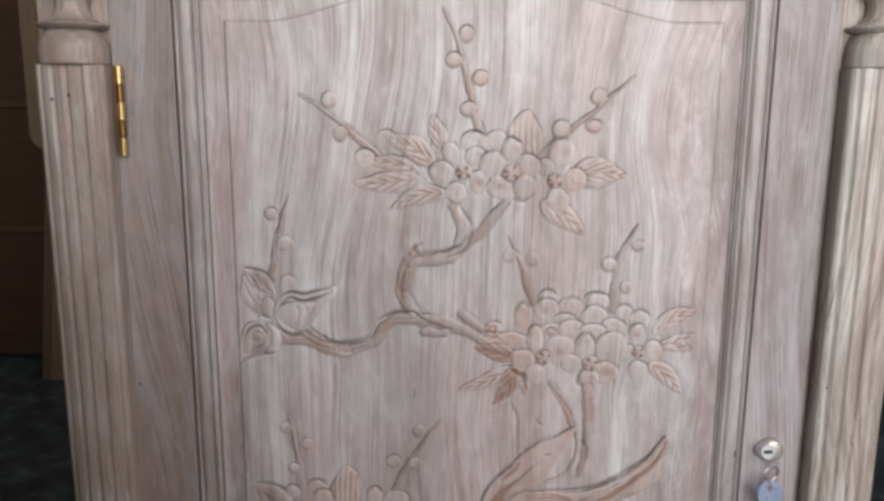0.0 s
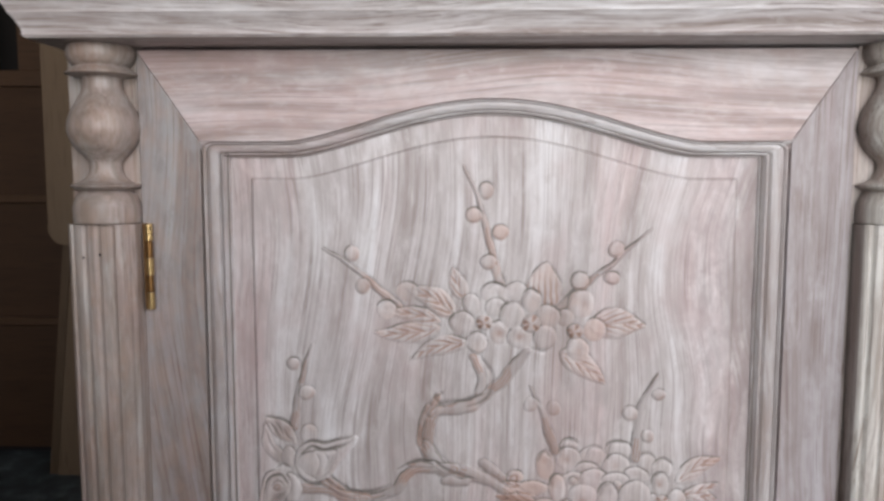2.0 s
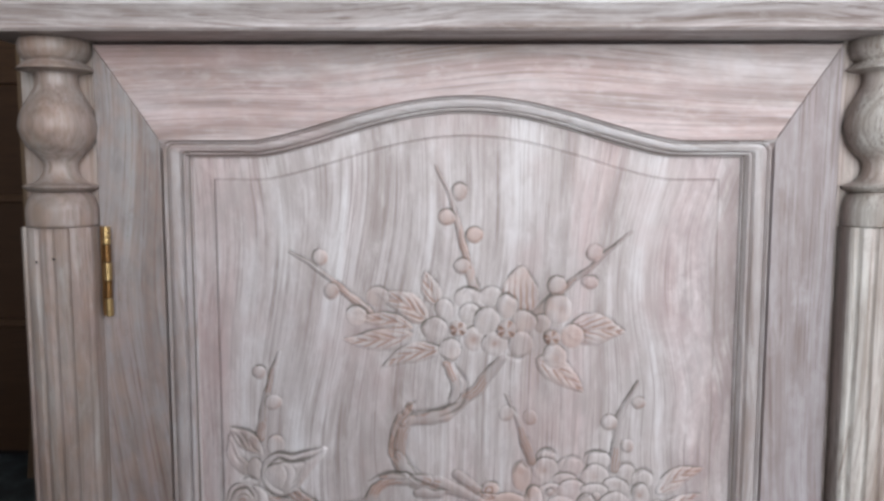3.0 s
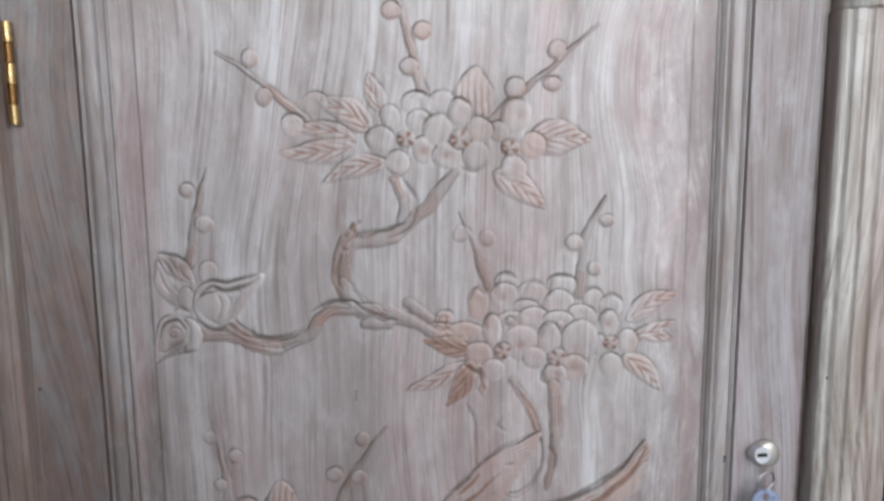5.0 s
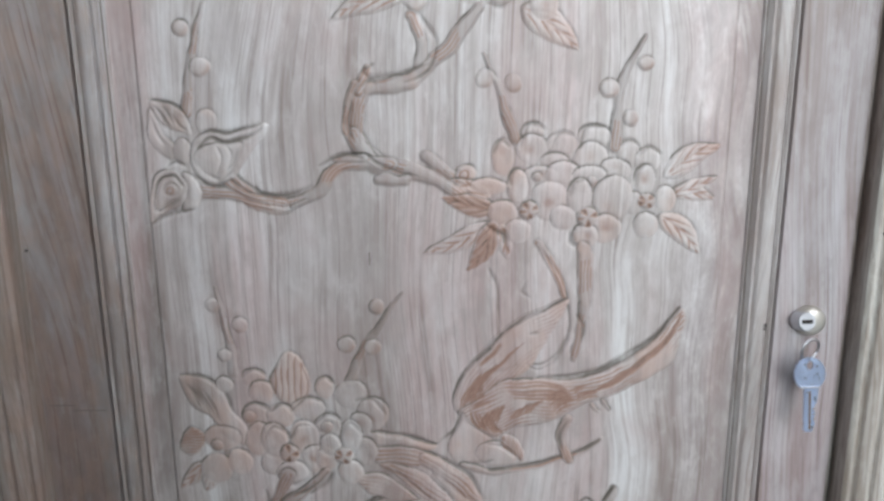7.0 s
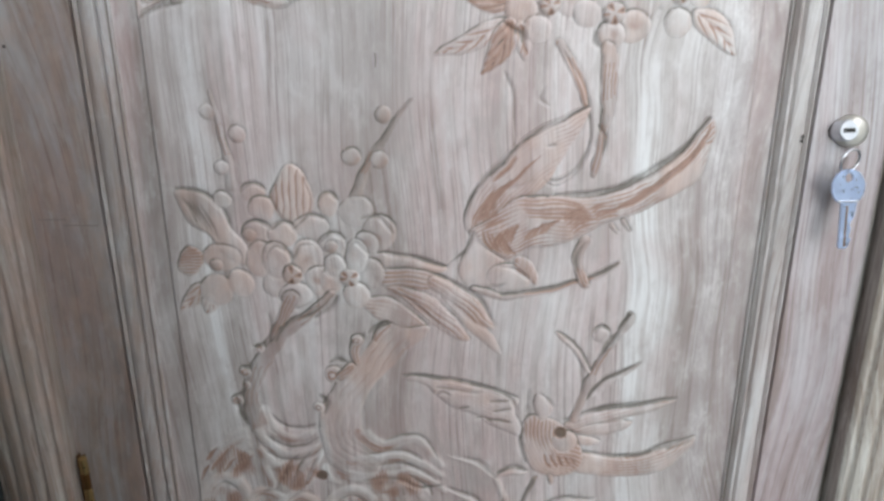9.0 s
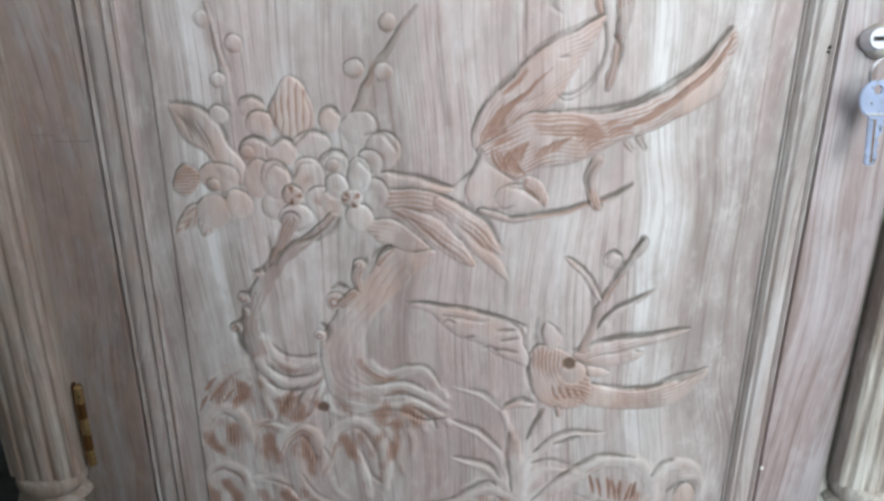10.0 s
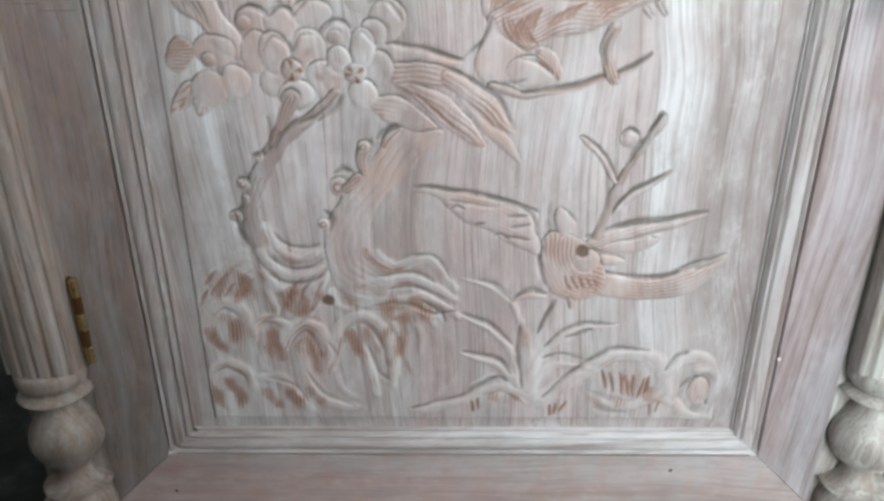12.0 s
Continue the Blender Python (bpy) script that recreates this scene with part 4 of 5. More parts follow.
gouge([(102, 510), (108, 513), (117, 516)], 0.8, 0.6, 0.45, 0.7)
gouge([(103, 508), (109, 511), (118, 514)], 0.8, 0.6, 0.45, 0.7)
gouge([(104, 506), (110, 509), (119, 511)], 0.8, 0.6, 0.45, 0.7)
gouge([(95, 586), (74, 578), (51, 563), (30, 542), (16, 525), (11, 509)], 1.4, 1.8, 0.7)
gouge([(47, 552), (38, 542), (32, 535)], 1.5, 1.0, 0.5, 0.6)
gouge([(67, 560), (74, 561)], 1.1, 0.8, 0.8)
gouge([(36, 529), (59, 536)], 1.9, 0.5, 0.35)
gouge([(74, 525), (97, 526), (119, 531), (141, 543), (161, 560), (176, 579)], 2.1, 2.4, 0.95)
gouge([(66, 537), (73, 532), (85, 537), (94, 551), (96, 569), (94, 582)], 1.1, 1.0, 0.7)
gouge([(109, 512), (131, 521), (154, 538), (172, 558)], 0.9, 0.6, 0.4, 0.8)
gouge([(114, 514), (136, 525), (159, 544), (174, 562)], 0.9, 0.6, 0.4, 0.8)
gouge([(118, 517), (140, 529), (163, 550), (175, 566)], 0.9, 0.6, 0.4, 0.8)
gouge([(122, 520), (144, 533), (168, 556), (176, 571)], 0.9, 0.6, 0.4, 0.8)
gouge([(127, 523), (148, 537), (172, 562), (177, 575)], 0.9, 0.6, 0.4, 0.8)
gouge([(180, 562), (175, 561), (173, 558)], 1.1, 0.9, 0.6, 0.5)
gouge([(16, 502), (20, 514), (32, 528)], 0.8, 0.6, 0.35, 0.7)
gouge([(18, 503), (24, 517), (38, 532)], 0.8, 0.6, 0.35, 0.7)
gouge([(20, 505), (27, 520), (43, 536)], 0.8, 0.6, 0.35, 0.7)
gouge([(22, 507), (31, 523), (48, 540)], 0.8, 0.6, 0.35, 0.7)
gouge([(24, 508), (34, 525), (53, 545)], 0.8, 0.6, 0.35, 0.7)
gouge([(26, 510), (37, 528), (58, 549)], 0.8, 0.6, 0.35, 0.7)
gouge([(27, 511), (41, 531), (63, 553)], 0.8, 0.6, 0.35, 0.7)
gouge([(50, 521), (69, 522), (94, 519)], 0.8, 0.6, 0.35, 0.7)
gouge([(51, 518), (70, 519), (96, 517)], 0.8, 0.6, 0.35, 0.7)
gouge([(53, 515), (72, 515), (98, 514)], 0.8, 0.6, 0.35, 0.7)
gouge([(55, 513), (74, 512), (100, 511)], 0.8, 0.6, 0.35, 0.7)
gouge([(56, 510), (76, 509), (102, 508)], 0.8, 0.6, 0.35, 0.7)
gouge([(25, 499), (26, 491), (31, 485)], 0.8, 0.6, 0.3, 0.8)
gouge([(28, 498), (30, 490), (35, 484)], 0.8, 0.6, 0.3, 0.8)
gouge([(31, 497), (33, 489), (38, 483)], 0.8, 0.6, 0.3, 0.8)
gouge([(34, 496), (37, 488), (42, 482)], 0.8, 0.6, 0.3, 0.8)
gouge([(37, 495), (41, 486), (45, 482)], 0.9, 0.6, 0.3, 0.8)
gouge([(40, 493), (44, 485), (49, 481)], 0.9, 0.6, 0.3, 0.8)
shape([(17, 499), (25, 487), (38, 478), (43, 468), (32, 455), (19, 453), (7, 466), (13, 483)], 2.8, 16, 'carved_neck')
shape([(32, 471), (42, 474), (54, 471), (61, 462), (52, 454), (37, 454), (29, 462)], 4.0, 12, 'carved_head')
shape([(48, 479), (57, 478), (64, 467), (64, 457), (56, 464), (48, 469)], 4.6, 7, 'carved_beak', 2.4, [(50, 477), (58, 471), (63, 457)], 0.8)
gouge([(37, 472), (50, 469), (58, 462)], 1.2, 1.2, 0.8)
gouge([(18, 499), (12, 483), (-2, 472)], 1.5, 1.4, 0.85)
gouge([(23, 455), (35, 456), (42, 459)], 1.2, 1.0, 0.7)
stem([(18, 454), (39, 448), (63, 451), (86, 457), (109, 464), (123, 476)], 2.8, 1.2, 3.2, 'twig')
gouge([(39, 450), (58, 452), (78, 456), (94, 461)], 2.0, 1.8, 0.95)
gouge([(101, 463), (111, 467), (122, 475)], 2.0, 1.8, 1.0)
stem([(97, 491), (93, 479), (95, 467), (100, 457)], 3.9, 3.2, 4.2, 'carved_foot')
gouge([(96, 490), (92, 479), (93, 468)], 1.8, 1.4, 0.8)
gouge([(92, 466), (93, 458)], 0.8, 0.7, 0.8)
gouge([(97, 466), (98, 458)], 0.8, 0.7, 0.8)
gouge([(101, 466), (102, 458)], 0.8, 0.7, 0.8)
stem([(116, 503), (121, 497)], 1.5, 0.8, 2.5, 'carved_claw')
stem([(123, 507), (129, 498)], 1.5, 0.8, 2.5, 'carved_claw')
# feathers hanging from the wing below the lower spray
shape([(-62, 478), (-41, 482), (-21, 476), (-2, 472), (-11, 466), (-33, 470), (-57, 469)], 2.8, 7, 'carved_feather', 3.6, [(-61, 473), (-33, 476), (-2, 471)], 0.25)
shape([(-54, 467), (-33, 470), (-11, 467), (-1, 461), (-13, 454), (-32, 451), (-46, 455)], 3.2, 8, 'carved_feather', 3.6, [(-53, 462), (-27, 464), (-2, 460)], 0.7)
shape([(-64, 445), (-46, 448), (-29, 437), (-14, 421), (-33, 422), (-50, 427)], 3.2, 9, 'carved_feather', 3.6, [(-62, 442), (-42, 440), (-15, 422)], 0.7)
shape([(-5, 450), (15, 434), (32, 418), (40, 401), (27, 410), (10, 427)], 2.8, 7, 'carved_feather', 3.6, [(-5, 449), (19, 426), (39, 402)], 0.35)
shape([(-46, 455), (-26, 454), (-5, 442), (16, 414), (2, 416), (-18, 432), (-34, 447)], 3.6, 8, 'carved_feather', 3.6, [(-44, 454), (-17, 441), (14, 415)], 0.75)
shape([(-11, 465), (6, 457), (23, 443), (35, 423), (19, 428), (2, 444), (-14, 456)], 4.0, 8, 'carved_feather', 3.6, [(-11, 462), (11, 448), (34, 424)], 0.75)
gouge([(-45, 482), (-23, 478), (-2, 472)], 2.0, 2.0, 0.9)
gouge([(-9, 465), (8, 457), (25, 443), (34, 424)], 1.6, 1.6, 0.7)
gouge([(-33, 450), (-16, 434), (1, 419)], 1.2, 1.0, 0.4)
# lower spray: twigs, leaves and petals from the back to the front
stem([(-160, 597), (-156, 572), (-153, 550), (-151, 531)], 0.7, 3.8, 3.5, 'twig')
berry(-163, 583, 5.2, 3, 'bud')
berry(-144, 568, 5.6, 4, 'bud')
berry(-157, 545, 4.9, 4, 'bud')
stem([(-24, 592), (-41, 570), (-56, 545), (-65, 524)], 0.7, 4.2, 4, 'twig')
berry(-44, 581, 5.5, 4.8, 'bud')
berry(-67, 552, 6.4, 4.2, 'bud')
berry(-47, 550, 6.4, 3.6, 'bud')
shape([(-110, 547), (-99, 538), (-95, 520), (-102, 506), (-116, 506), (-126, 522), (-120, 536)], 4.4, 12, 'leaf', 5.0, [(-110, 546), (-109, 527), (-111, 506)], 0.55)
gouge([(-119, 538), (-125, 524), (-118, 509)], 1.1, 1.2, 0.6)
gouge([(-100, 537), (-97, 520), (-102, 509)], 1.1, 1.0, 0.5)
shape([(-192, 528), (-175, 527), (-163, 517), (-156, 503), (-146, 488), (-143, 473), (-159, 478), (-170, 494), (-182, 502), (-189, 514)], 4.0, 10, 'leaf')
gouge([(-187, 522), (-182, 514), (-179, 505)], 1.0, 0.9, 0.8)
gouge([(-184, 521), (-179, 512), (-175, 502)], 1.0, 0.9, 0.8)
gouge([(-181, 521), (-176, 510), (-172, 498)], 1.0, 0.9, 0.8)
gouge([(-178, 520), (-173, 507), (-168, 495)], 1.0, 0.9, 0.8)
gouge([(-175, 519), (-169, 505), (-165, 492)], 1.0, 0.9, 0.8)
gouge([(-192, 530), (-175, 528), (-162, 518), (-155, 504)], 1.5, 1.4, 0.7)
shape([(-194, 480), (-186, 487), (-176, 480), (-180, 470), (-188, 464), (-196, 469)], 3.4, 8, 'leaf', 2.4, [(-196, 474), (-177, 475)], 0.95)
leaf(-180, 458, -198, 436, 6.5, 3, 0)
leaf(-175, 449, -179, 434, 6.1, 3, 0)
dome(-159, 521, 6.5, 6.4, 0, 2.8, 'petal')
dome(-137, 527, 8.0, 7.2, 0, 3.0, 'petal')
dome(-132, 515, 9.2, 9.6, 0, 3.2, 'petal')
dome(-136, 496, 11.3, 10.0, 0, 3.4, 'petal')
dome(-118, 496, 10.7, 10.0, 0, 3.4, 'petal')
dome(-98, 502, 12.5, 8.8, 0, 3.4, 'petal')
dome(-84, 518, 7.2, 9.2, 0, 3.4, 'petal')
dome(-65, 513, 11.6, 11.7, 0, 3.4, 'petal')
dome(-49, 497, 11.3, 13.8, 0, 3.6, 'petal')
dome(-58, 488, 8.6, 10.4, 0, 3.8, 'petal')
dome(-84, 487, 10.5, 10.4, 0, 4.2, 'petal')
dome(-135, 477, 11.1, 13.7, 0, 4.0, 'petal')
dome(-163, 478, 13.8, 10.8, 0, 3.4, 'petal')
dome(-170, 453, 12.0, 12.2, 0, 3.6, 'petal')
dome(-151, 458, 9.7, 10.8, 0, 4.0, 'petal')
berry(-142, 495, 4.7, 4.4, 'stamen')
berry(-84, 487, 4.7, 5.2, 'stamen')
berry(-168, 472, 4.8, 4.4, 'stamen')
dome(-126, 458, 9.2, 10.4, 0, 5.0, 'petal')
dome(-124, 476, 10.3, 14.3, 0, 5.4, 'petal')
dome(-101, 478, 11.5, 14.3, 0, 5.4, 'petal')
dome(-94, 460, 9.6, 11.3, 0, 5.0, 'petal')
dome(-112, 449, 11.7, 9.9, 0, 5.4, 'petal')
dome(-85, 460, 8.0, 10.4, 0, 5.4, 'petal')
dome(-82, 472, 7.5, 9.5, 0, 5.2, 'petal')
dome(-56, 466, 9.6, 11.3, 0, 5.6, 'petal')
dome(-66, 479, 8.3, 13.4, 0, 6.0, 'petal')
dome(-67, 449, 9.2, 10.8, 0, 5.8, 'petal')
button(-113, 465, 7.5, 6.4)
button(-72, 463, 7.1, 6.8)
gouge([(-145, 527), (-137, 534), (-129, 529)], 1.5, 1.0, 0.65)
gouge([(-145, 501), (-137, 506), (-126, 500)], 1.6, 1.0, 0.65)
gouge([(-126, 500), (-116, 506), (-108, 499)], 1.6, 1.0, 0.65)
gouge([(-110, 499), (-99, 510), (-87, 507)], 1.6, 1.0, 0.65)
gouge([(-92, 519), (-84, 527), (-78, 522)], 1.5, 1.0, 0.65)
gouge([(-94, 489), (-84, 497), (-74, 492)], 1.6, 1.0, 0.65)
gouge([(-132, 478), (-124, 487), (-115, 482), (-112, 477), (-107, 487), (-97, 489)], 1.6, 1.0, 0.65)
gouge([(-62, 508), (-49, 509), (-40, 496)], 1.6, 1.0, 0.65)
gouge([(-76, 478), (-67, 490), (-58, 481)], 1.6, 1.0, 0.65)
gouge([(-122, 444), (-112, 439), (-102, 444)], 1.6, 1.2, 0.6)
gouge([(-99, 431), (-86, 440), (-80, 448)], 2.4, 1.6, 0.8)
# twin trunks under the lower spray
stem([(-116, 447), (-123, 428), (-131, 412)], 6.2, 3.2, 2.8, 'branch')
stem([(-85, 450), (-105, 432), (-124, 416), (-141, 393), (-151, 369), (-150, 347), (-143, 328)], 3.0, 8.0, 4.0, 'trunk')
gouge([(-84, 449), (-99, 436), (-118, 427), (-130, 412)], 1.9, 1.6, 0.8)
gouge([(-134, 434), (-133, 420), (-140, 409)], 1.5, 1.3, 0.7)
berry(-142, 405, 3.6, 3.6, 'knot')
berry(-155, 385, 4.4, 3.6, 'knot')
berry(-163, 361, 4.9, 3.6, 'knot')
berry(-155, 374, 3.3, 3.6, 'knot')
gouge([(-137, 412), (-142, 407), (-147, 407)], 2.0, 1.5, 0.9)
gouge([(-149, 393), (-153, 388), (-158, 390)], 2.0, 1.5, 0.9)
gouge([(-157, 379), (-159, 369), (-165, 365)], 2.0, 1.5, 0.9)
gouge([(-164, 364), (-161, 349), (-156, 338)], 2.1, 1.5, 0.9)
shape([(-48, 427), (-33, 423), (-14, 423), (-35, 399), (-53, 380), (-62, 365), (-68, 347), (-64, 329), (-51, 318), (-56, 295), (-77, 293), (-94, 302), (-99, 324), (-100, 347), (-92, 367), (-73, 391), (-61, 407)], 5.0, 22, 'trunk', 5.6, [(-24, 427), (-53, 397), (-78, 367), (-87, 342), (-84, 319), (-60, 301)], 0.28)
gouge([(-60, 418), (-53, 424), (-45, 429)], 2.3, 1.6, 1.0)
shape([(-56, 416), (-48, 424), (-41, 427), (-46, 418), (-54, 411)], 4.4, 8, 'knot', 2.6, [(-55, 413), (-43, 426)], 0.9)
gouge([(-64, 418), (-67, 408), (-73, 393), (-78, 383)], 2.0, 1.4, 0.7)
stem([(-68, 412), (-71, 404), (-69, 394)], 4.0, 2.8, 4.2, 'knot')
berry(-87, 383, 6.9, 4.8, 'knot')
stem([(-82, 381), (-73, 390)], 3.6, 2.8, 3.6, 'knot')
berry(-69, 413, 4.0, 4.6, 'knot')
gouge([(-90, 393), (-84, 396), (-77, 394)], 2.4, 1.6, 0.9)
gouge([(-99, 366), (-94, 360), (-96, 349)], 2.4, 1.6, 0.8)
berry(-100, 355, 4.1, 3.4, 'knot')
# roots flowing out from the trunks
ridge([(-67, 334), (-51, 322), (-25, 329), (-9, 307), (-4, 301)], 5.4, 2.6, 'root', 0.5, 0.5)
ridge([(-77, 307), (-55, 310), (-36, 311), (-19, 303), (-4, 292)], 4.7, 2.4, 'root', 0.5, 0.5)
ridge([(-86, 297), (-56, 291), (-32, 297), (-13, 288), (-1, 276)], 4.7, 2.2, 'root', 0.5, 0.5)
ridge([(-78, 280), (-52, 279), (-30, 283), (-20, 269)], 3.9, 1.6, 'root', 0.5, 0.5)
ridge([(-56, 275), (-44, 255), (-41, 229)], 3.9, 1.4, 'root', 0.5, 0.5)
ridge([(-37, 275), (-30, 260), (-34, 245)], 3.5, 1.2, 'root', 0.5, 0.5)
gouge([(-51, 325), (-34, 330), (-19, 328), (-9, 310)], 1.7, 1.5, 0.8)
gouge([(-63, 313), (-47, 315), (-32, 314), (-21, 307)], 1.7, 1.5, 0.8)
gouge([(-56, 301), (-38, 304), (-22, 297), (-9, 289)], 1.7, 1.5, 0.8)
gouge([(-69, 287), (-43, 289), (-24, 281), (-4, 284)], 1.7, 1.5, 0.8)
gouge([(-32, 293), (-17, 281), (-13, 273)], 1.7, 1.5, 0.8)
ridge([(-144, 356), (-137, 337), (-122, 328), (-104, 334)], 4.9, 2.6, 'root', 0.5, 0.5)
ridge([(-149, 337), (-139, 319), (-121, 312), (-101, 321)], 4.6, 2.4, 'root', 0.5, 0.5)
ridge([(-151, 319), (-137, 302), (-118, 301), (-101, 312)], 4.2, 2.2, 'root', 0.5, 0.5)
ridge([(-146, 304), (-142, 287), (-143, 275)], 3.4, 1.6, 'root', 0.5, 0.5)
ridge([(-101, 319), (-111, 302), (-125, 287)], 2.5, 1.6, 'root', 0.5, 0.5)
ridge([(-101, 317), (-107, 297), (-115, 282)], 2.5, 1.6, 'root', 0.5, 0.5)
ridge([(-103, 321), (-120, 302), (-135, 295)], 2.5, 1.4, 'root', 0.5, 0.5)
ridge([(-98, 305), (-95, 290), (-84, 284)], 3.0, 1.6, 'root', 0.5, 0.5)
gouge([(-138, 349), (-129, 338), (-115, 336), (-104, 339)], 1.5, 1.4, 0.75)
gouge([(-142, 329), (-131, 320), (-114, 320), (-102, 327)], 1.5, 1.4, 0.75)
gouge([(-145, 314), (-130, 306), (-112, 309), (-101, 318)], 1.5, 1.4, 0.75)
gouge([(-110, 314), (-120, 299), (-126, 285)], 1.5, 1.4, 0.75)
gouge([(-105, 309), (-112, 292), (-116, 281)], 1.5, 1.4, 0.75)
gouge([(-119, 312), (-131, 297), (-139, 280)], 1.5, 1.4, 0.75)
berry(-101, 292, 3.9, 1.0, 'hollow')
# moss and arched rocks at the foot
ridge([(-156, 334), (-172, 329), (-190, 314)], 3.4, 2.0, 'moss', 0.4, 0.4)
ridge([(-155, 328), (-173, 321), (-193, 294)], 3.4, 2.0, 'moss', 0.4, 0.4)
ridge([(-156, 323), (-170, 314), (-184, 292)], 3.4, 2.0, 'moss', 0.4, 0.4)
ridge([(-157, 316), (-165, 307), (-176, 290)], 3.4, 2.0, 'moss', 0.4, 0.4)
gouge([(-193, 305), (-189, 311), (-184, 317)], 1.7, 1.2, 0.6, 0.4)
gouge([(-190, 295), (-186, 302), (-181, 308)], 1.7, 1.2, 0.6, 0.4)
gouge([(-184, 303), (-179, 310), (-174, 316)], 1.7, 1.2, 0.6, 0.4)
gouge([(-180, 295), (-175, 302), (-170, 308)], 1.7, 1.2, 0.6, 0.4)
gouge([(-174, 292), (-170, 298), (-165, 304)], 1.7, 1.2, 0.6, 0.4)
gouge([(-200, 287), (-196, 294), (-191, 300)], 1.7, 1.2, 0.6, 0.4)
gouge([(-168, 295), (-164, 302), (-159, 308)], 1.7, 1.2, 0.6, 0.4)
ridge([(-202, 254), (-194, 281), (-180, 290), (-165, 282), (-160, 259)], 5.7, 3.0, 'rock', 0.6, 0.4)
ridge([(-161, 254), (-156, 275), (-143, 276), (-131, 269)], 4.5, 2.2, 'rock', 0.6, 0.4)
ridge([(-142, 241), (-135, 264), (-120, 274), (-105, 260), (-102, 228)], 5.3, 3.0, 'rock', 0.6, 0.4)
ridge([(-103, 234), (-95, 266), (-78, 279), (-60, 266), (-53, 238), (-56, 212)], 5.8, 3.2, 'rock', 0.6, 0.4)
ridge([(-208, 206), (-197, 229), (-185, 236), (-170, 228), (-165, 211)], 5.5, 2.8, 'rock', 0.6, 0.4)
ridge([(-123, 254), (-122, 228), (-109, 202), (-82, 193)], 5.7, 2.2, 'rock', 0.6, 0.4)
ridge([(-79, 255), (-71, 228), (-67, 204)], 4.4, 1.8, 'rock', 0.6, 0.4)
ridge([(-164, 222), (-144, 224), (-132, 206), (-119, 189)], 4.6, 2.2, 'rock', 0.6, 0.4)
ridge([(-153, 265), (-157, 238), (-152, 228)], 3.5, 1.4, 'rock', 0.6, 0.4)
ridge([(-98, 228), (-95, 212), (-82, 201)], 4.0, 1.3, 'rock', 0.6, 0.4)
scored(-181, 261, 17.6, 17.6, 0.9)
scored(-187, 208, 17.3, 17.0, 0.9)
scored(-146, 253, 11.4, 16.0, 0.9)
scored(-79, 255, 15.0, 16.0, 0.9)
scored(-171, 302, 19.4, 15.0, 0.9)
scored(-115, 247, 8.9, 21.3, 0.9)
scored(-43, 283, 25.8, 13.4, 0.9)
scored(-53, 255, 11.4, 21.3, 0.9)
scored(-136, 203, 22.8, 12.5, 0.9)
scored(-125, 292, 21.5, 13.0, 0.9)
gouge([(-132, 254), (-122, 264), (-114, 255), (-110, 238)], 1.8, 1.3, 0.55)
gouge([(-97, 249), (-88, 268), (-74, 271), (-63, 255), (-58, 228)], 1.8, 1.3, 0.55)
gouge([(-104, 255), (-100, 244), (-105, 228)], 1.8, 1.3, 0.55)
gouge([(-73, 250), (-66, 228), (-58, 220)], 1.8, 1.3, 0.55)
gouge([(-131, 269), (-119, 276), (-108, 272)], 1.7, 1.3, 0.55)
gouge([(-159, 269), (-146, 277), (-134, 275)], 1.8, 1.3, 0.55)
gouge([(-192, 279), (-181, 284), (-170, 276)], 1.7, 1.3, 0.55)
gouge([(-200, 225), (-186, 231), (-173, 222)], 1.8, 1.3, 0.55)
gouge([(-123, 228), (-111, 207), (-87, 195)], 1.8, 1.3, 0.55)
gouge([(-154, 222), (-135, 216), (-124, 198)], 1.8, 1.3, 0.55)
# small swallow with spread wings
shape([(-34, 381), (-9, 379), (19, 375), (40, 369), (53, 362), (51, 352), (56, 341), (60, 328), (47, 333), (33, 340), (20, 349), (3, 355), (-9, 365), (-17, 374)], 4.0, 8, 'carved_wing', 2.6, [(-34, 381), (11, 370), (56, 352)], 0.42)
shape([(-34, 382), (-9, 380), (19, 375), (44, 368), (53, 362), (32, 368), (-1, 375)], 4.8, 4, 'carved_feather')
gouge([(-34, 383), (-9, 381), (19, 376), (50, 365)], 2.0, 1.8, 0.85)
gouge([(-10, 365), (-4, 368), (1, 366)], 1.5, 1.1, 0.8)
gouge([(8, 354), (16, 356)], 1.5, 1.1, 0.8)
gouge([(21, 345), (27, 347), (34, 342)], 1.5, 1.1, 0.8)
gouge([(39, 369), (48, 363), (53, 352)], 1.4, 1.1, 0.8)
gouge([(32, 361), (46, 362)], 1.5, 1.1, 0.8)
gouge([(34, 352), (48, 355)], 1.5, 1.1, 0.8)
gouge([(28, 346), (49, 342)], 1.5, 1.1, 0.8)
gouge([(-9, 373), (24, 368)], 1.5, 1.1, 0.8)
shape([(91, 341), (114, 352), (142, 356), (174, 363), (156, 352), (136, 345), (143, 342), (136, 336), (116, 331), (99, 333)], 4.0, 7, 'carved_wing', 2.8, [(91, 338), (122, 348), (173, 362)], 0.5)
gouge([(90, 344), (114, 354), (142, 358), (173, 364)], 2.5, 2.0, 0.95)
gouge([(99, 338), (123, 344), (147, 350)], 1.0, 0.9, 0.8)
shape([(98, 330), (113, 329), (119, 325), (108, 321), (96, 324)], 3.4, 5, 'carved_feather', 2.4, [(97, 329), (118, 325)], 0.8)
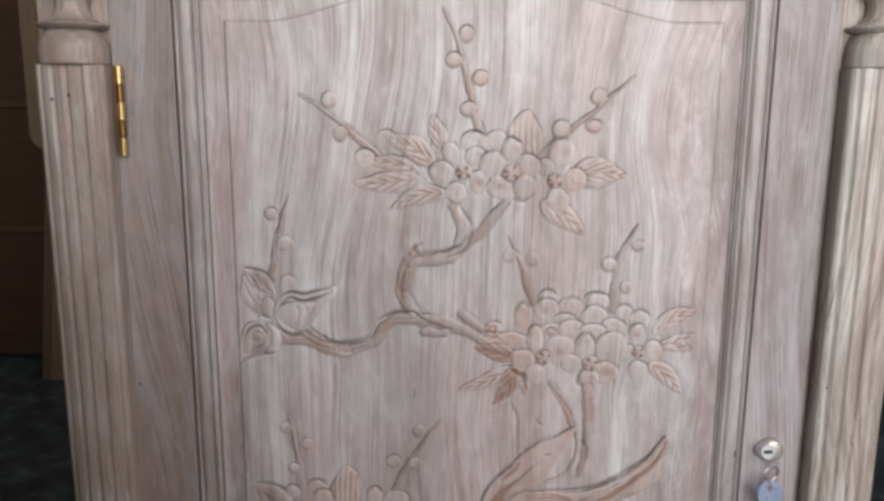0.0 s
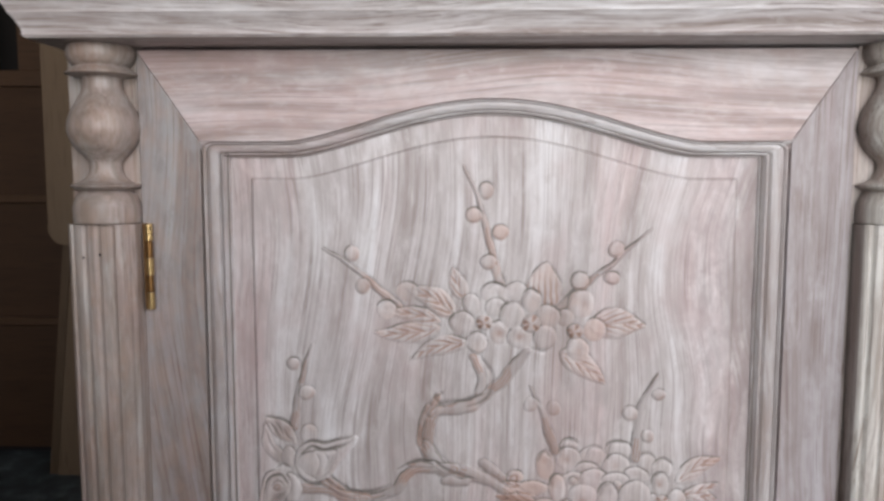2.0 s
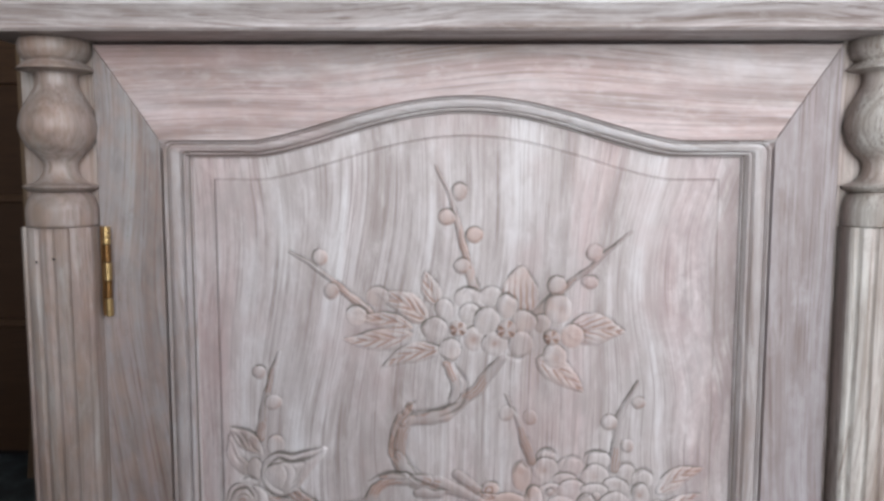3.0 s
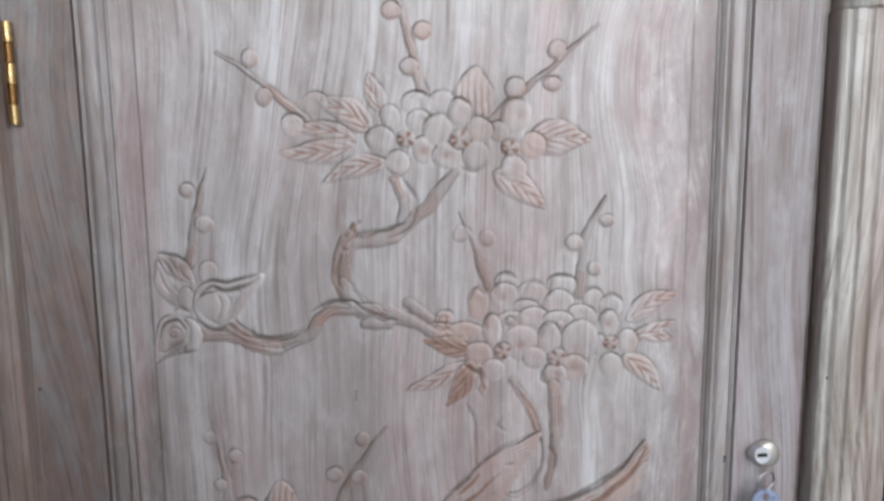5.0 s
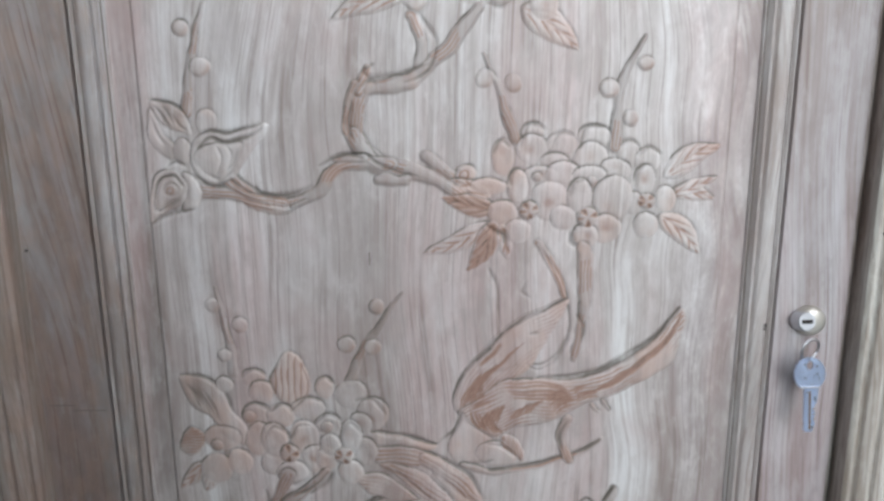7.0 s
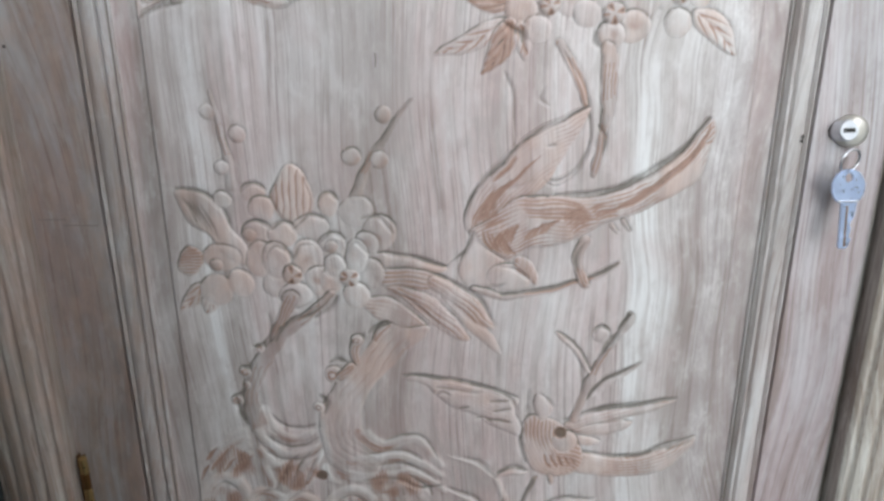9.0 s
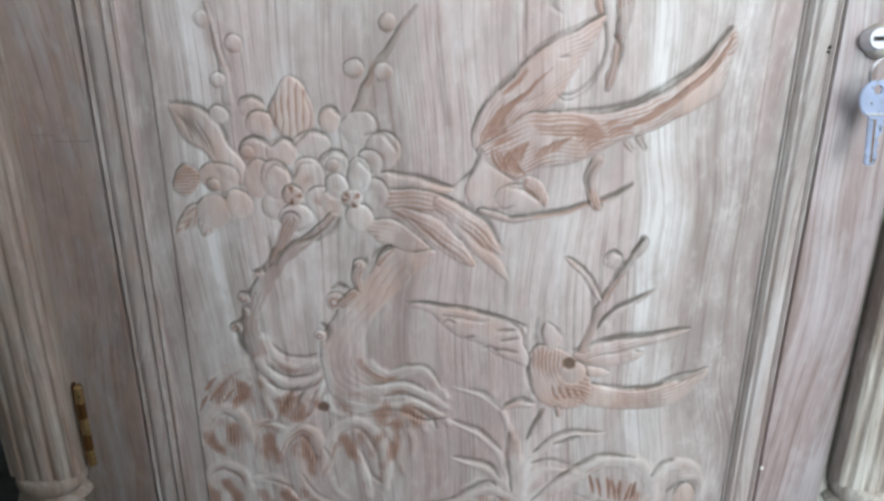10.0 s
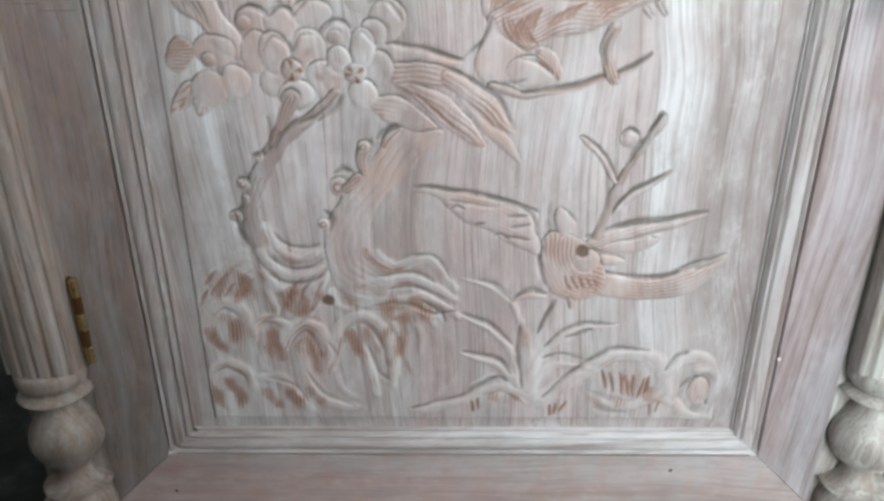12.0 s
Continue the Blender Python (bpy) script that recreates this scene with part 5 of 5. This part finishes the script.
shape([(102, 315), (126, 310), (151, 313), (172, 320), (192, 331), (187, 315), (173, 301), (149, 293), (124, 293), (100, 298)], 4.0, 8, 'carved_tail', 2.7, [(101, 307), (140, 302), (172, 310), (191, 329)], 0.62)
gouge([(101, 317), (126, 312), (151, 314), (171, 323), (190, 331)], 1.9, 1.8, 0.9)
gouge([(171, 318), (182, 323), (190, 328)], 1.7, 1.0, 0.8)
shape([(57, 338), (62, 348), (73, 347), (90, 339), (101, 325), (106, 309), (98, 297), (81, 292), (67, 300), (60, 315)], 5.2, 16, 'carved_breast', 3.0, [(63, 346), (66, 324), (76, 303), (95, 298)], 0.6)
shape([(66, 356), (69, 367), (76, 364), (81, 356), (78, 347), (71, 344)], 4.4, 8, 'carved_head')
gouge([(62, 370), (61, 356), (62, 347)], 2.8, 1.2, 0.6)
gouge([(76, 364), (82, 356)], 1.2, 1.0, 0.7)
gouge([(58, 338), (56, 324), (62, 305)], 1.7, 1.4, 0.8)
dome(91, 325, 10.0, 9.7, 0, 5.4, 'carved_collar')
berry(87, 333, 4.5, 1.2, 'hollow')
gouge([(75, 315), (77, 307), (81, 302)], 0.9, 0.7, 0.4, 0.8)
gouge([(80, 314), (83, 307), (86, 303)], 0.9, 0.7, 0.4, 0.8)
gouge([(86, 313), (88, 307), (90, 304)], 0.9, 0.7, 0.4, 0.8)
gouge([(91, 312), (93, 308), (95, 305)], 0.9, 0.7, 0.4, 0.8)
gouge([(96, 311), (98, 308), (100, 306)], 0.9, 0.7, 0.4, 0.8)
stem([(70, 291), (63, 277), (59, 264)], 1.7, 0.9, 3, 'carved_leg')
gouge([(71, 292), (63, 278), (58, 264)], 1.7, 1.2, 0.95)
stem([(81, 293), (83, 286)], 2.1, 1.7, 3, 'carved_leg')
# thin reeds rising beside the swallow
stem([(98, 345), (103, 368), (111, 387), (120, 405), (127, 418), (134, 435)], 3.3, 1.5, 3.4, 'reed')
dome(113, 418, 6.2, 6.2, 0, 4, 'bud')
gouge([(108, 418), (112, 424), (119, 422)], 1.5, 1.2, 0.8)
shape([(80, 419), (91, 414), (102, 400), (108, 384), (102, 390), (94, 403)], 3.4, 5, 'grass_blade')
gouge([(85, 416), (95, 409), (105, 392)], 1.2, 1.0, 0.6)
gouge([(98, 400), (102, 378), (98, 352)], 1.6, 0.9, 0.5)
shape([(106, 362), (116, 376), (130, 386), (146, 394), (131, 381), (117, 370)], 3.2, 4, 'grass_blade')
gouge([(106, 363), (115, 377), (130, 387), (145, 395)], 1.8, 1.6, 0.9)
shape([(127, 418), (131, 430), (136, 435), (137, 427), (132, 419)], 3.6, 4, 'bud')
gouge([(113, 400), (119, 412), (125, 419)], 2.4, 1.3, 0.8)
gouge([(126, 421), (130, 430), (134, 435)], 1.5, 1.2, 0.8)
# grass, tufts and round stones by the swallow
ridge([(55, 205), (52, 245), (46, 271), (37, 293)], 5.8, 3.0, 'grass_blade', 0.6, 0.2)
ridge([(50, 208), (41, 242), (23, 265), (-1, 279)], 3.6, 2.4, 'grass_blade', 0.6, 0.2)
ridge([(46, 213), (32, 232), (1, 244)], 3.6, 2.2, 'grass_blade', 0.6, 0.2)
ridge([(48, 202), (27, 224), (5, 215)], 3.6, 1.8, 'grass_blade', 0.6, 0.2)
ridge([(38, 292), (25, 303), (0, 310)], 2.6, 2.0, 'grass_blade', 0.6, 0.2)
ridge([(52, 224), (64, 248), (85, 265), (119, 271)], 4.0, 2.6, 'grass_blade', 0.6, 0.2)
ridge([(54, 216), (74, 235), (103, 231)], 4.0, 2.4, 'grass_blade', 0.6, 0.2)
ridge([(56, 201), (75, 220), (96, 227)], 3.6, 2.2, 'grass_blade', 0.6, 0.2)
ridge([(-38, 191), (1, 201), (28, 215), (53, 205)], 4.1, 2.4, 'grass_blade', 0.6, 0.2)
ridge([(19, 199), (37, 210), (53, 196)], 3.2, 2.0, 'grass_blade', 0.6, 0.2)
shape([(38, 292), (47, 298), (57, 298), (63, 295), (49, 293)], 3.6, 4, 'grass_blade')
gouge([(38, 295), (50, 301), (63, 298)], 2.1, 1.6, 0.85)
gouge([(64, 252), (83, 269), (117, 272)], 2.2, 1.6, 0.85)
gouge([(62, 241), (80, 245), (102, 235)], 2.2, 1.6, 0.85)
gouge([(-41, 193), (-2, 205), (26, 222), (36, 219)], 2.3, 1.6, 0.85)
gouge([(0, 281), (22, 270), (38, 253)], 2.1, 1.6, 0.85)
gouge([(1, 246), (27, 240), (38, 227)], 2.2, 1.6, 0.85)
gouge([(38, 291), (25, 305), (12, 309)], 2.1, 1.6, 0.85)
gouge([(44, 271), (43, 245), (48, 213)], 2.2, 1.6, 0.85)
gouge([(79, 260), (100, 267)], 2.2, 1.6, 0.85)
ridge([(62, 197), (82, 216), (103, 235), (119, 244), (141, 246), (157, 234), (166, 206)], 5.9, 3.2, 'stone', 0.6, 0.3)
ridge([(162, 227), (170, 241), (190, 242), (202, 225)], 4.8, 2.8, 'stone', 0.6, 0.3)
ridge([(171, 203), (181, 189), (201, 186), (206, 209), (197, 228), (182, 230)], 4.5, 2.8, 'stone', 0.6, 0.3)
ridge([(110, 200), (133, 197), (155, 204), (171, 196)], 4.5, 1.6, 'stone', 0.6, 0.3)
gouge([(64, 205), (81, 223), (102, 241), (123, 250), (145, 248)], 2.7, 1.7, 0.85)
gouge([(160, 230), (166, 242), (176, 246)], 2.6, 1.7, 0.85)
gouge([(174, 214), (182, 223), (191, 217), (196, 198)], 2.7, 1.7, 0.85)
dome(188, 210, 8.1, 13.6, 0, 3.6, 'stone')
scored(133, 218, 15.1, 14.3, 0.35)
scored(190, 210, 7.1, 12.5, 0.5)
scored(119, 200, 22.5, 7.9, 0.5)
scored(32, 203, 18.2, 6.8, 0.5)
scored(48, 256, 7.0, 32.0, 0.45)
scored(27, 245, 17.6, 16.0, 0.3)
scored(150, 206, 13.5, 7.9, 0.6)
gouge([(133, 205), (131, 215), (128, 224)], 1.3, 1.0, 0.5, 0.9)
gouge([(136, 205), (135, 215), (135, 224)], 1.3, 1.0, 0.5, 0.9)
gouge([(140, 204), (143, 214), (145, 222)], 1.3, 1.0, 0.5, 0.9)
gouge([(127, 208), (126, 218), (124, 227)], 1.3, 1.0, 0.5, 0.9)
gouge([(120, 209), (118, 219), (116, 228)], 1.3, 1.0, 0.5, 0.9)
gouge([(113, 212), (112, 222), (110, 231)], 1.3, 1.0, 0.5, 0.9)
gouge([(145, 206), (147, 215), (148, 224)], 1.3, 1.0, 0.5, 0.9)
gouge([(74, 188), (75, 193), (75, 198)], 1.3, 1.0, 0.5, 0.9)
gouge([(71, 186), (71, 191), (71, 197)], 1.3, 1.0, 0.5, 0.9)
gouge([(78, 190), (80, 194), (83, 200)], 1.3, 1.0, 0.5, 0.9)
gouge([(151, 187), (151, 192), (150, 197)], 1.3, 1.0, 0.5, 0.9)
gouge([(13, 193), (12, 198), (12, 203)], 1.3, 1.0, 0.5, 0.9)
gouge([(9, 190), (8, 195), (7, 201)], 1.3, 1.0, 0.5, 0.9)
gouge([(156, 189), (157, 194), (158, 200)], 1.3, 1.0, 0.5, 0.9)
gouge([(106, 194), (120, 190), (133, 189)], 2.7, 0.8, 0.55)
gouge([(16, 205), (32, 209), (45, 199)], 1.4, 0.9, 0.6)
gouge([(100, 211), (112, 204), (119, 200)], 2.2, 0.7, 0.5)


def carve():
    """Cut the panel: bevelled margin, raised field, and every motif over those cut before it."""
    xs, zs = np.arange(-223, 223.1, STEP), np.arange(167, 996, STEP)
    X, Z = np.meshgrid(xs, zs)
    top = np.array([crest(x / 1000) for x in xs])[None, :] * 1000
    e = np.minimum(np.minimum((220 - np.abs(X)) / 17.5, (Z - 171) / 11.0), (top - Z) / 18.0)
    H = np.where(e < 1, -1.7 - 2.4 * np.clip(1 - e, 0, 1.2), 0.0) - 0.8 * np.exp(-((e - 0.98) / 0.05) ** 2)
    # a dark line is coloured into the crease round the field
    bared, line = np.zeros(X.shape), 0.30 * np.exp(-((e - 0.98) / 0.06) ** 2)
    owner, chalked = np.full(X.shape, -1), np.zeros(X.shape)
    for k, (name, x0, x1, z0, z1, height, material, *mode) in enumerate(reliefs):
        i0, i1 = np.searchsorted(zs, (z0 - 6, z1 + 6))
        j0, j1 = np.searchsorted(xs, (x0 - 6, x1 + 6))
        if i1 - i0 < 3 or j1 - j0 < 3:
            continue
        w = np.s_[i0:i1, j0:j1]
        # small departures from the drawn shape
        sway_x = 0.9 * wander(X[w], Z[w], 7, 1.0) + 0.28 * wander(X[w], Z[w], 2.6, 2.0)
        sway_z = 0.9 * wander(Z[w], X[w], 7, 3.0) + 0.28 * wander(Z[w], X[w], 2.6, 4.0)
        h = height(X[w] + sway_x, Z[w] + sway_z)
        h, cut = h if isinstance(h, tuple) else (h, 0.0)
        ground = e[w] > 1.02
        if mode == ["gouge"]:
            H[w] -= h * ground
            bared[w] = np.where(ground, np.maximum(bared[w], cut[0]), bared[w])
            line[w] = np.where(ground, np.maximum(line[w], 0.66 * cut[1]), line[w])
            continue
        if mode == ["ridge"]:
            H[w] = np.where(ground, np.maximum(H[w], 0.45 * H[w] + h * RIDGE), H[w])
            bared[w] = np.where(ground, np.maximum(bared[w] * np.clip(1 - h, 0, 1), cut), bared[w])
            chalked[w] = np.where(ground, np.maximum(chalked[w] * np.clip(1.4 - h, 0, 1), np.clip(h - 0.6, 0, 1) * (cut < 0.2)), chalked[w])
            line[w] = np.where(ground & (h > 0.9), line[w] * 0.3, line[w])
            owner[w] = np.where(ground & (h > 0.9), k, owner[w])
            continue
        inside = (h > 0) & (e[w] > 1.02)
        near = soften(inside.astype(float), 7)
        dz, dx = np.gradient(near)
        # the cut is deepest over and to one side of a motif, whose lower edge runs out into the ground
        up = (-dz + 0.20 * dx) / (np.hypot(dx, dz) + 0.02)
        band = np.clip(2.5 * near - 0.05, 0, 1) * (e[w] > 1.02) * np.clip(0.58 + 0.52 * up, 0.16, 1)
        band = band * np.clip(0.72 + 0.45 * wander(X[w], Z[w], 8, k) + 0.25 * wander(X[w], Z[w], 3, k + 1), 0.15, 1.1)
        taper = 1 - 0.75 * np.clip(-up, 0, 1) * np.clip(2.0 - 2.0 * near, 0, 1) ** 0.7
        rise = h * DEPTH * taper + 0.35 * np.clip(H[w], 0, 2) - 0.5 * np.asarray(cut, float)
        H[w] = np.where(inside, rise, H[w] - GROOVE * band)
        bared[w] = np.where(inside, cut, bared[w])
        # outlines coloured dark for the cut's shade, most above a motif
        line[w] = np.where(inside, 0.0, np.maximum(line[w], EDGE_SHADE * band))
        owner[w] = np.where(inside, k, owner[w])
    H = soften(H, 3) + ripple(X, Z) * np.where(e > 1, 1, 0.3)
    bared, line, chalked = soften(bared, 1), soften(line, 2), soften(chalked, 3)
    gz, gx = np.gradient(H, STEP)
    normal = np.stack([-gx, -np.ones(X.shape), -gz], -1).reshape(-1, 3)
    normal /= np.linalg.norm(normal, axis=1)[:, None]
    co = np.stack([X.ravel() / 1000, FIELD - H.ravel() / 1000, Z.ravel() / 1000], 1)
    idx = np.arange(X.size).reshape(X.shape)
    quads = np.stack([idx[:-1, :-1].ravel(), idx[:-1, 1:].ravel(), idx[1:, 1:].ravel(), idx[1:, :-1].ravel()], 1)
    cell = np.where((Z > top + 4)[:-1, :-1], -2, owner[:-1, :-1]).ravel()
    for k in range(-1, len(reliefs)):
        mine = quads[cell == k]
        if len(mine) < 4:
            continue
        name, material = (reliefs[k][0], reliefs[k][6]) if k >= 0 else ("panel", wood_panel)
        used, inv = np.unique(mine, return_inverse=True)
        me = bpy.data.meshes.new(name)
        me.from_pydata(co[used].tolist(), [], inv.reshape(-1, 4).tolist())
        me.materials.append(material)
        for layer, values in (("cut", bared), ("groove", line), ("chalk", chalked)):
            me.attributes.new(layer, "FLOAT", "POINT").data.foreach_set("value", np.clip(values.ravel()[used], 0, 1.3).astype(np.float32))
        me.polygons.foreach_set("use_smooth", [True] * len(mine))
        me.normals_split_custom_set_from_vertices(normal[used].tolist())
        part(name, me, material, door, "carved panel with long pale and pinkish grain" if k < 0 else "")


EDGE_SHADE = 1.25  # how strongly shade and lost whitewash darken the outlines
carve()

# ---- hinges, lock and keys ----


def rod(x, y, z0, z1, r, steps=28, ease=0.0003):
    return lathe([(r - ease, z0), (r, z0 + ease), (r, z1 - ease), (r - ease, z1)], x, y, 0.0, steps)


for low in (0.8265, 0.2450):
    hinge = part("hinge", box(-0.2908, -0.2895, -0.004, 0.018, low, low + 0.072), brass_dull, cabinet, "brass butt hinge with five knuckles")
    part("leaf_plate", box(-0.2866, -0.2856, -0.0042, 0.002, low + 0.001, low + 0.071), brass_dull, hinge)
    for i in range(5):
        z = low + 0.0144 * i
        part("knuckle", rod(-0.2850, -0.0062, z + 0.0002, z + 0.0142, 0.0031 if i % 2 == 0 else 0.0029), brass if i % 2 == 0 else brass_dull, hinge)

LX, LZ = 0.2595, 0.569


def turned_y(profile, x, z, steps=40):
    """Turn (radius, y) rows round an axis that points out of the door."""
    bm = lathe([(r, -y) for r, y in profile], 0, 0, 0, steps)
    bmesh.ops.transform(bm, matrix=Matrix.Translation((x, 0, z)) @ Matrix.Rotation(radians(90), 4, "X"), verts=bm.verts)
    return bm


lock = part("lock", turned_y([(0.0108, -0.0002), (0.0108, -0.0040), (0.0098, -0.0062), (0.0070, -0.0076)], LX + 0.0065, LZ + 0.0030), worn_nickel, cabinet, "round cylinder lock with a chromed plug", True)
tip = pose(LX - 0.0005, -0.0020, LZ + 0.0030, -13, 0, 7)
bm = turned_y([(0.0068, 0.0), (0.0068, -0.0092), (0.0062, -0.0100)], 0, 0)
bmesh.ops.transform(bm, matrix=tip, verts=bm.verts)
part("plug", bm, chrome, lock)
bm = box(-0.0040, 0.0040, -0.0104, -0.0098, -0.0014, 0.0014)
bmesh.ops.transform(bm, matrix=tip, verts=bm.verts)
part("keyhole", bm, black_gap, lock)

keys = tagged(new("key_ring"), "nickel key on a split ring hanging from the lock", "keys")


def key_bow(r, thick):
    """A round key head with a hole near its rim, in the x, z plane."""
    bm = bmesh.new()
    n = 36
    hole = [(0.0030 * math.cos(2 * math.pi * i / n), r * 0.52 + 0.0030 * math.sin(2 * math.pi * i / n)) for i in range(n)]
    rim_line = [(r * math.cos(2 * math.pi * i / n), r * math.sin(2 * math.pi * i / n)) for i in range(n)]
    sides = []
    for y, k in ((-thick / 2, 1.0), (thick / 2, 1.0)):
        sides.append(([bm.verts.new((x, y, z)) for x, z in hole], [bm.verts.new((x * k, y, z * k)) for x, z in rim_line]))
    (h0, r0), (h1, r1) = sides
    for i in range(n):
        j = (i + 1) % n
        bm.faces.new((h0[i], h0[j], r0[j], r0[i]))
        bm.faces.new((h1[j], h1[i], r1[i], r1[j]))
        bm.faces.new((r0[i], r0[j], r1[j], r1[i]))
        bm.faces.new((h0[j], h0[i], h1[i], h1[j]))
    bmesh.ops.recalc_face_normals(bm, faces=bm.faces)
    return bm


def key_blade(length, top):
    """The cut blade below the head, with a groove and a toothed edge."""
    pts = [(-0.0042, top), (-0.0040, -length + 0.0010), (-0.0030, -length)]
    pts += [(0.0012, -length), (0.0026, -length + 0.002)]
    for i in range(7):
        pts.append((0.0034 + 0.0009 * math.sin(2.2 * i), -length + 0.004 + i * (length + top - 0.014) / 7))
    pts += [(0.0056, top - 0.010), (0.0066, top - 0.002), (0.0066, top)]
    return slab(pts, -0.0009, 0.0009)


# the spare key hangs in front of the door, turned a little
hang = pose(0.2615, -0.0200, 0.5385, -12, 3, 10)
bm = key_bow(0.0118, 0.0019)
bmesh.ops.transform(bm, matrix=hang, verts=bm.verts)
spare = part("key_head", bm, nickel, keys, "round nickel key head")
bm = key_blade(0.0405, -0.0095)
bmesh.ops.transform(bm, matrix=hang, verts=bm.verts)
part("key_blade", bm, nickel, spare)
bm = box(-0.0008, 0.0002, -0.00125, -0.0009, -0.0390, -0.0120)
bmesh.ops.transform(bm, matrix=hang, verts=bm.verts)
part("key_groove", bm, brass_dull, spare)

bm = box(-0.0076, 0.0076, -0.0016, -0.0009, -0.0098, -0.0086, 0.0002)
bmesh.ops.transform(bm, matrix=hang, verts=bm.verts)
part("key_shoulder", bm, chrome, spare)


def ring(r, thin, m):
    bm = bmesh.new()
    n, k = 40, 10
    rows = []
    for i in range(n):
        a = 2 * math.pi * i / n
        rows.append([bm.verts.new(((r + thin * math.cos(2 * math.pi * j / k)) * math.cos(a), thin * math.sin(2 * math.pi * j / k), (r + thin * math.cos(2 * math.pi * j / k)) * math.sin(a))) for j in range(k)])
    for i in range(n):
        for j in range(k):
            bm.faces.new((rows[i][j], rows[(i + 1) % n][j], rows[(i + 1) % n][(j + 1) % k], rows[i][(j + 1) % k]))
    bmesh.ops.transform(bm, matrix=m, verts=bm.verts)
    return bm


part("split_ring", ring(0.0078, 0.0009, pose(0.2625, -0.0150, 0.5550, 8, 0, 22)), chrome, keys, "", True)

# nail marks and dark knots in the wood
for x, z, r, y in ((0.2368, 0.5675, 0.0012, 0.0010), (0.2364, 0.5645, 0.0010, 0.0010), (-0.289, 0.627, 0.0011, 0.0000), (0.068, 0.6530, 0.0016, FIELD), (0.295, 0.641, 0.001, -0.0310), (-0.331, 0.872, 0.001, -0.0260), (-0.315, 0.875, 0.0012, -0.0310), (-0.218, 0.174, 0.0022, 0.0030), (-0.242, 0.112, 0.0014, 0.0000), (0.173, 0.136, 0.0016, 0.0000)):
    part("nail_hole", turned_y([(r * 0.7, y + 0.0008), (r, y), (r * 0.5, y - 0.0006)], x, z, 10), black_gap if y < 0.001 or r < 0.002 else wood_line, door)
# a hairline crack across one stile, a check in the panel and a gap at a mitre
for x0, x1, z0, z1, y in ((-0.288, -0.268, 0.5088, 0.5094, -0.0002), (-0.270, -0.246, 0.5046, 0.5052, -0.0002), (-0.0484, -0.0476, 0.613, 0.622, FIELD - 0.0006), (-0.2225, -0.2185, 0.9555, 0.9575, 0.0005)):
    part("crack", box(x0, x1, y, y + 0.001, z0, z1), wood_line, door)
part("paint_speck", turned_y([(0.0016, 0.0004), (0.0016, -0.0002), (0.0009, -0.0006)], 0.243, 0.245, 12), chalk_speck, door, "white paint speck")

# ---- behind the cabinet ----
rack = tagged(new("wooden_cabinet"), "brown wooden cabinet with framed panels, standing in shadow", "cabinet")
RY = 1.85
for z0, z1 in ((0.02, 0.445), (0.470, 0.850), (0.875, 1.225)):
    part("panel", box(-2.5, -0.75, RY + 0.012, RY + 0.03, z0, z1), wood_brown, rack)
for z0, z1 in ((0.445, 0.470), (0.850, 0.875), (1.225, 1.275)):
    part("rail", box(-2.5, -0.75, RY - 0.012, RY + 0.03, z0, z1, 0.003), wood_brown_rail, rack)
for x in (-2.5, -1.62, -1.447, -1.360, -0.80):
    w = 0.075 if x in (-1.447,) else 0.05
    part("slat", box(x, x + w, RY - 0.006, RY + 0.02, 1.275, 1.85, 0.003), wood_brown_rail, rack)
part("top_rail", box(-2.5, -0.75, RY - 0.012, RY + 0.03, 1.85, 1.92, 0.003), wood_brown_rail, rack)
# back board and plinth coloured black for the shade behind the slats
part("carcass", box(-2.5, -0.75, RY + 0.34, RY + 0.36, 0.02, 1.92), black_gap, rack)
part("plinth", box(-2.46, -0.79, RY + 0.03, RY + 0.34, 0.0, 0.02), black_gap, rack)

plank = tagged(new("leaning_board"), "raw pale board leaning on the dark concrete floor", "board")
part("face_board", slab([(-1.288, 0.0), (-0.95, 0.0), (-0.95, 0.74), (-1.208, 0.74)], 1.668, 1.688, 0.001), wood_raw, plank)
part("edge_board", slab([(-1.318, 0.0), (-1.292, 0.0), (-1.214, 0.74), (-1.240, 0.74)], 1.675, 1.70, 0.001), wood_raw_dark, plank)

stack = tagged(new("bed_board"), "pale board with a rounded corner stacked behind the cabinet", "board")
outline = [(-1.262, 1.62), (-1.262, 0.80)]
for i in range(9):
    a = math.pi + math.pi / 2 * i / 8
    outline.append((-1.222 + 0.045 * math.cos(a), 0.785 + 0.055 * math.sin(a)))
outline += [(-0.90, 0.70), (-0.90, 1.62)]
part("board", slab(outline[::-1], 1.640, 1.664, 0.002), wood_raw, stack)
part("leg", box(-1.00, -0.94, 1.640, 1.664, 0.0, 0.70), wood_raw_dark, stack)
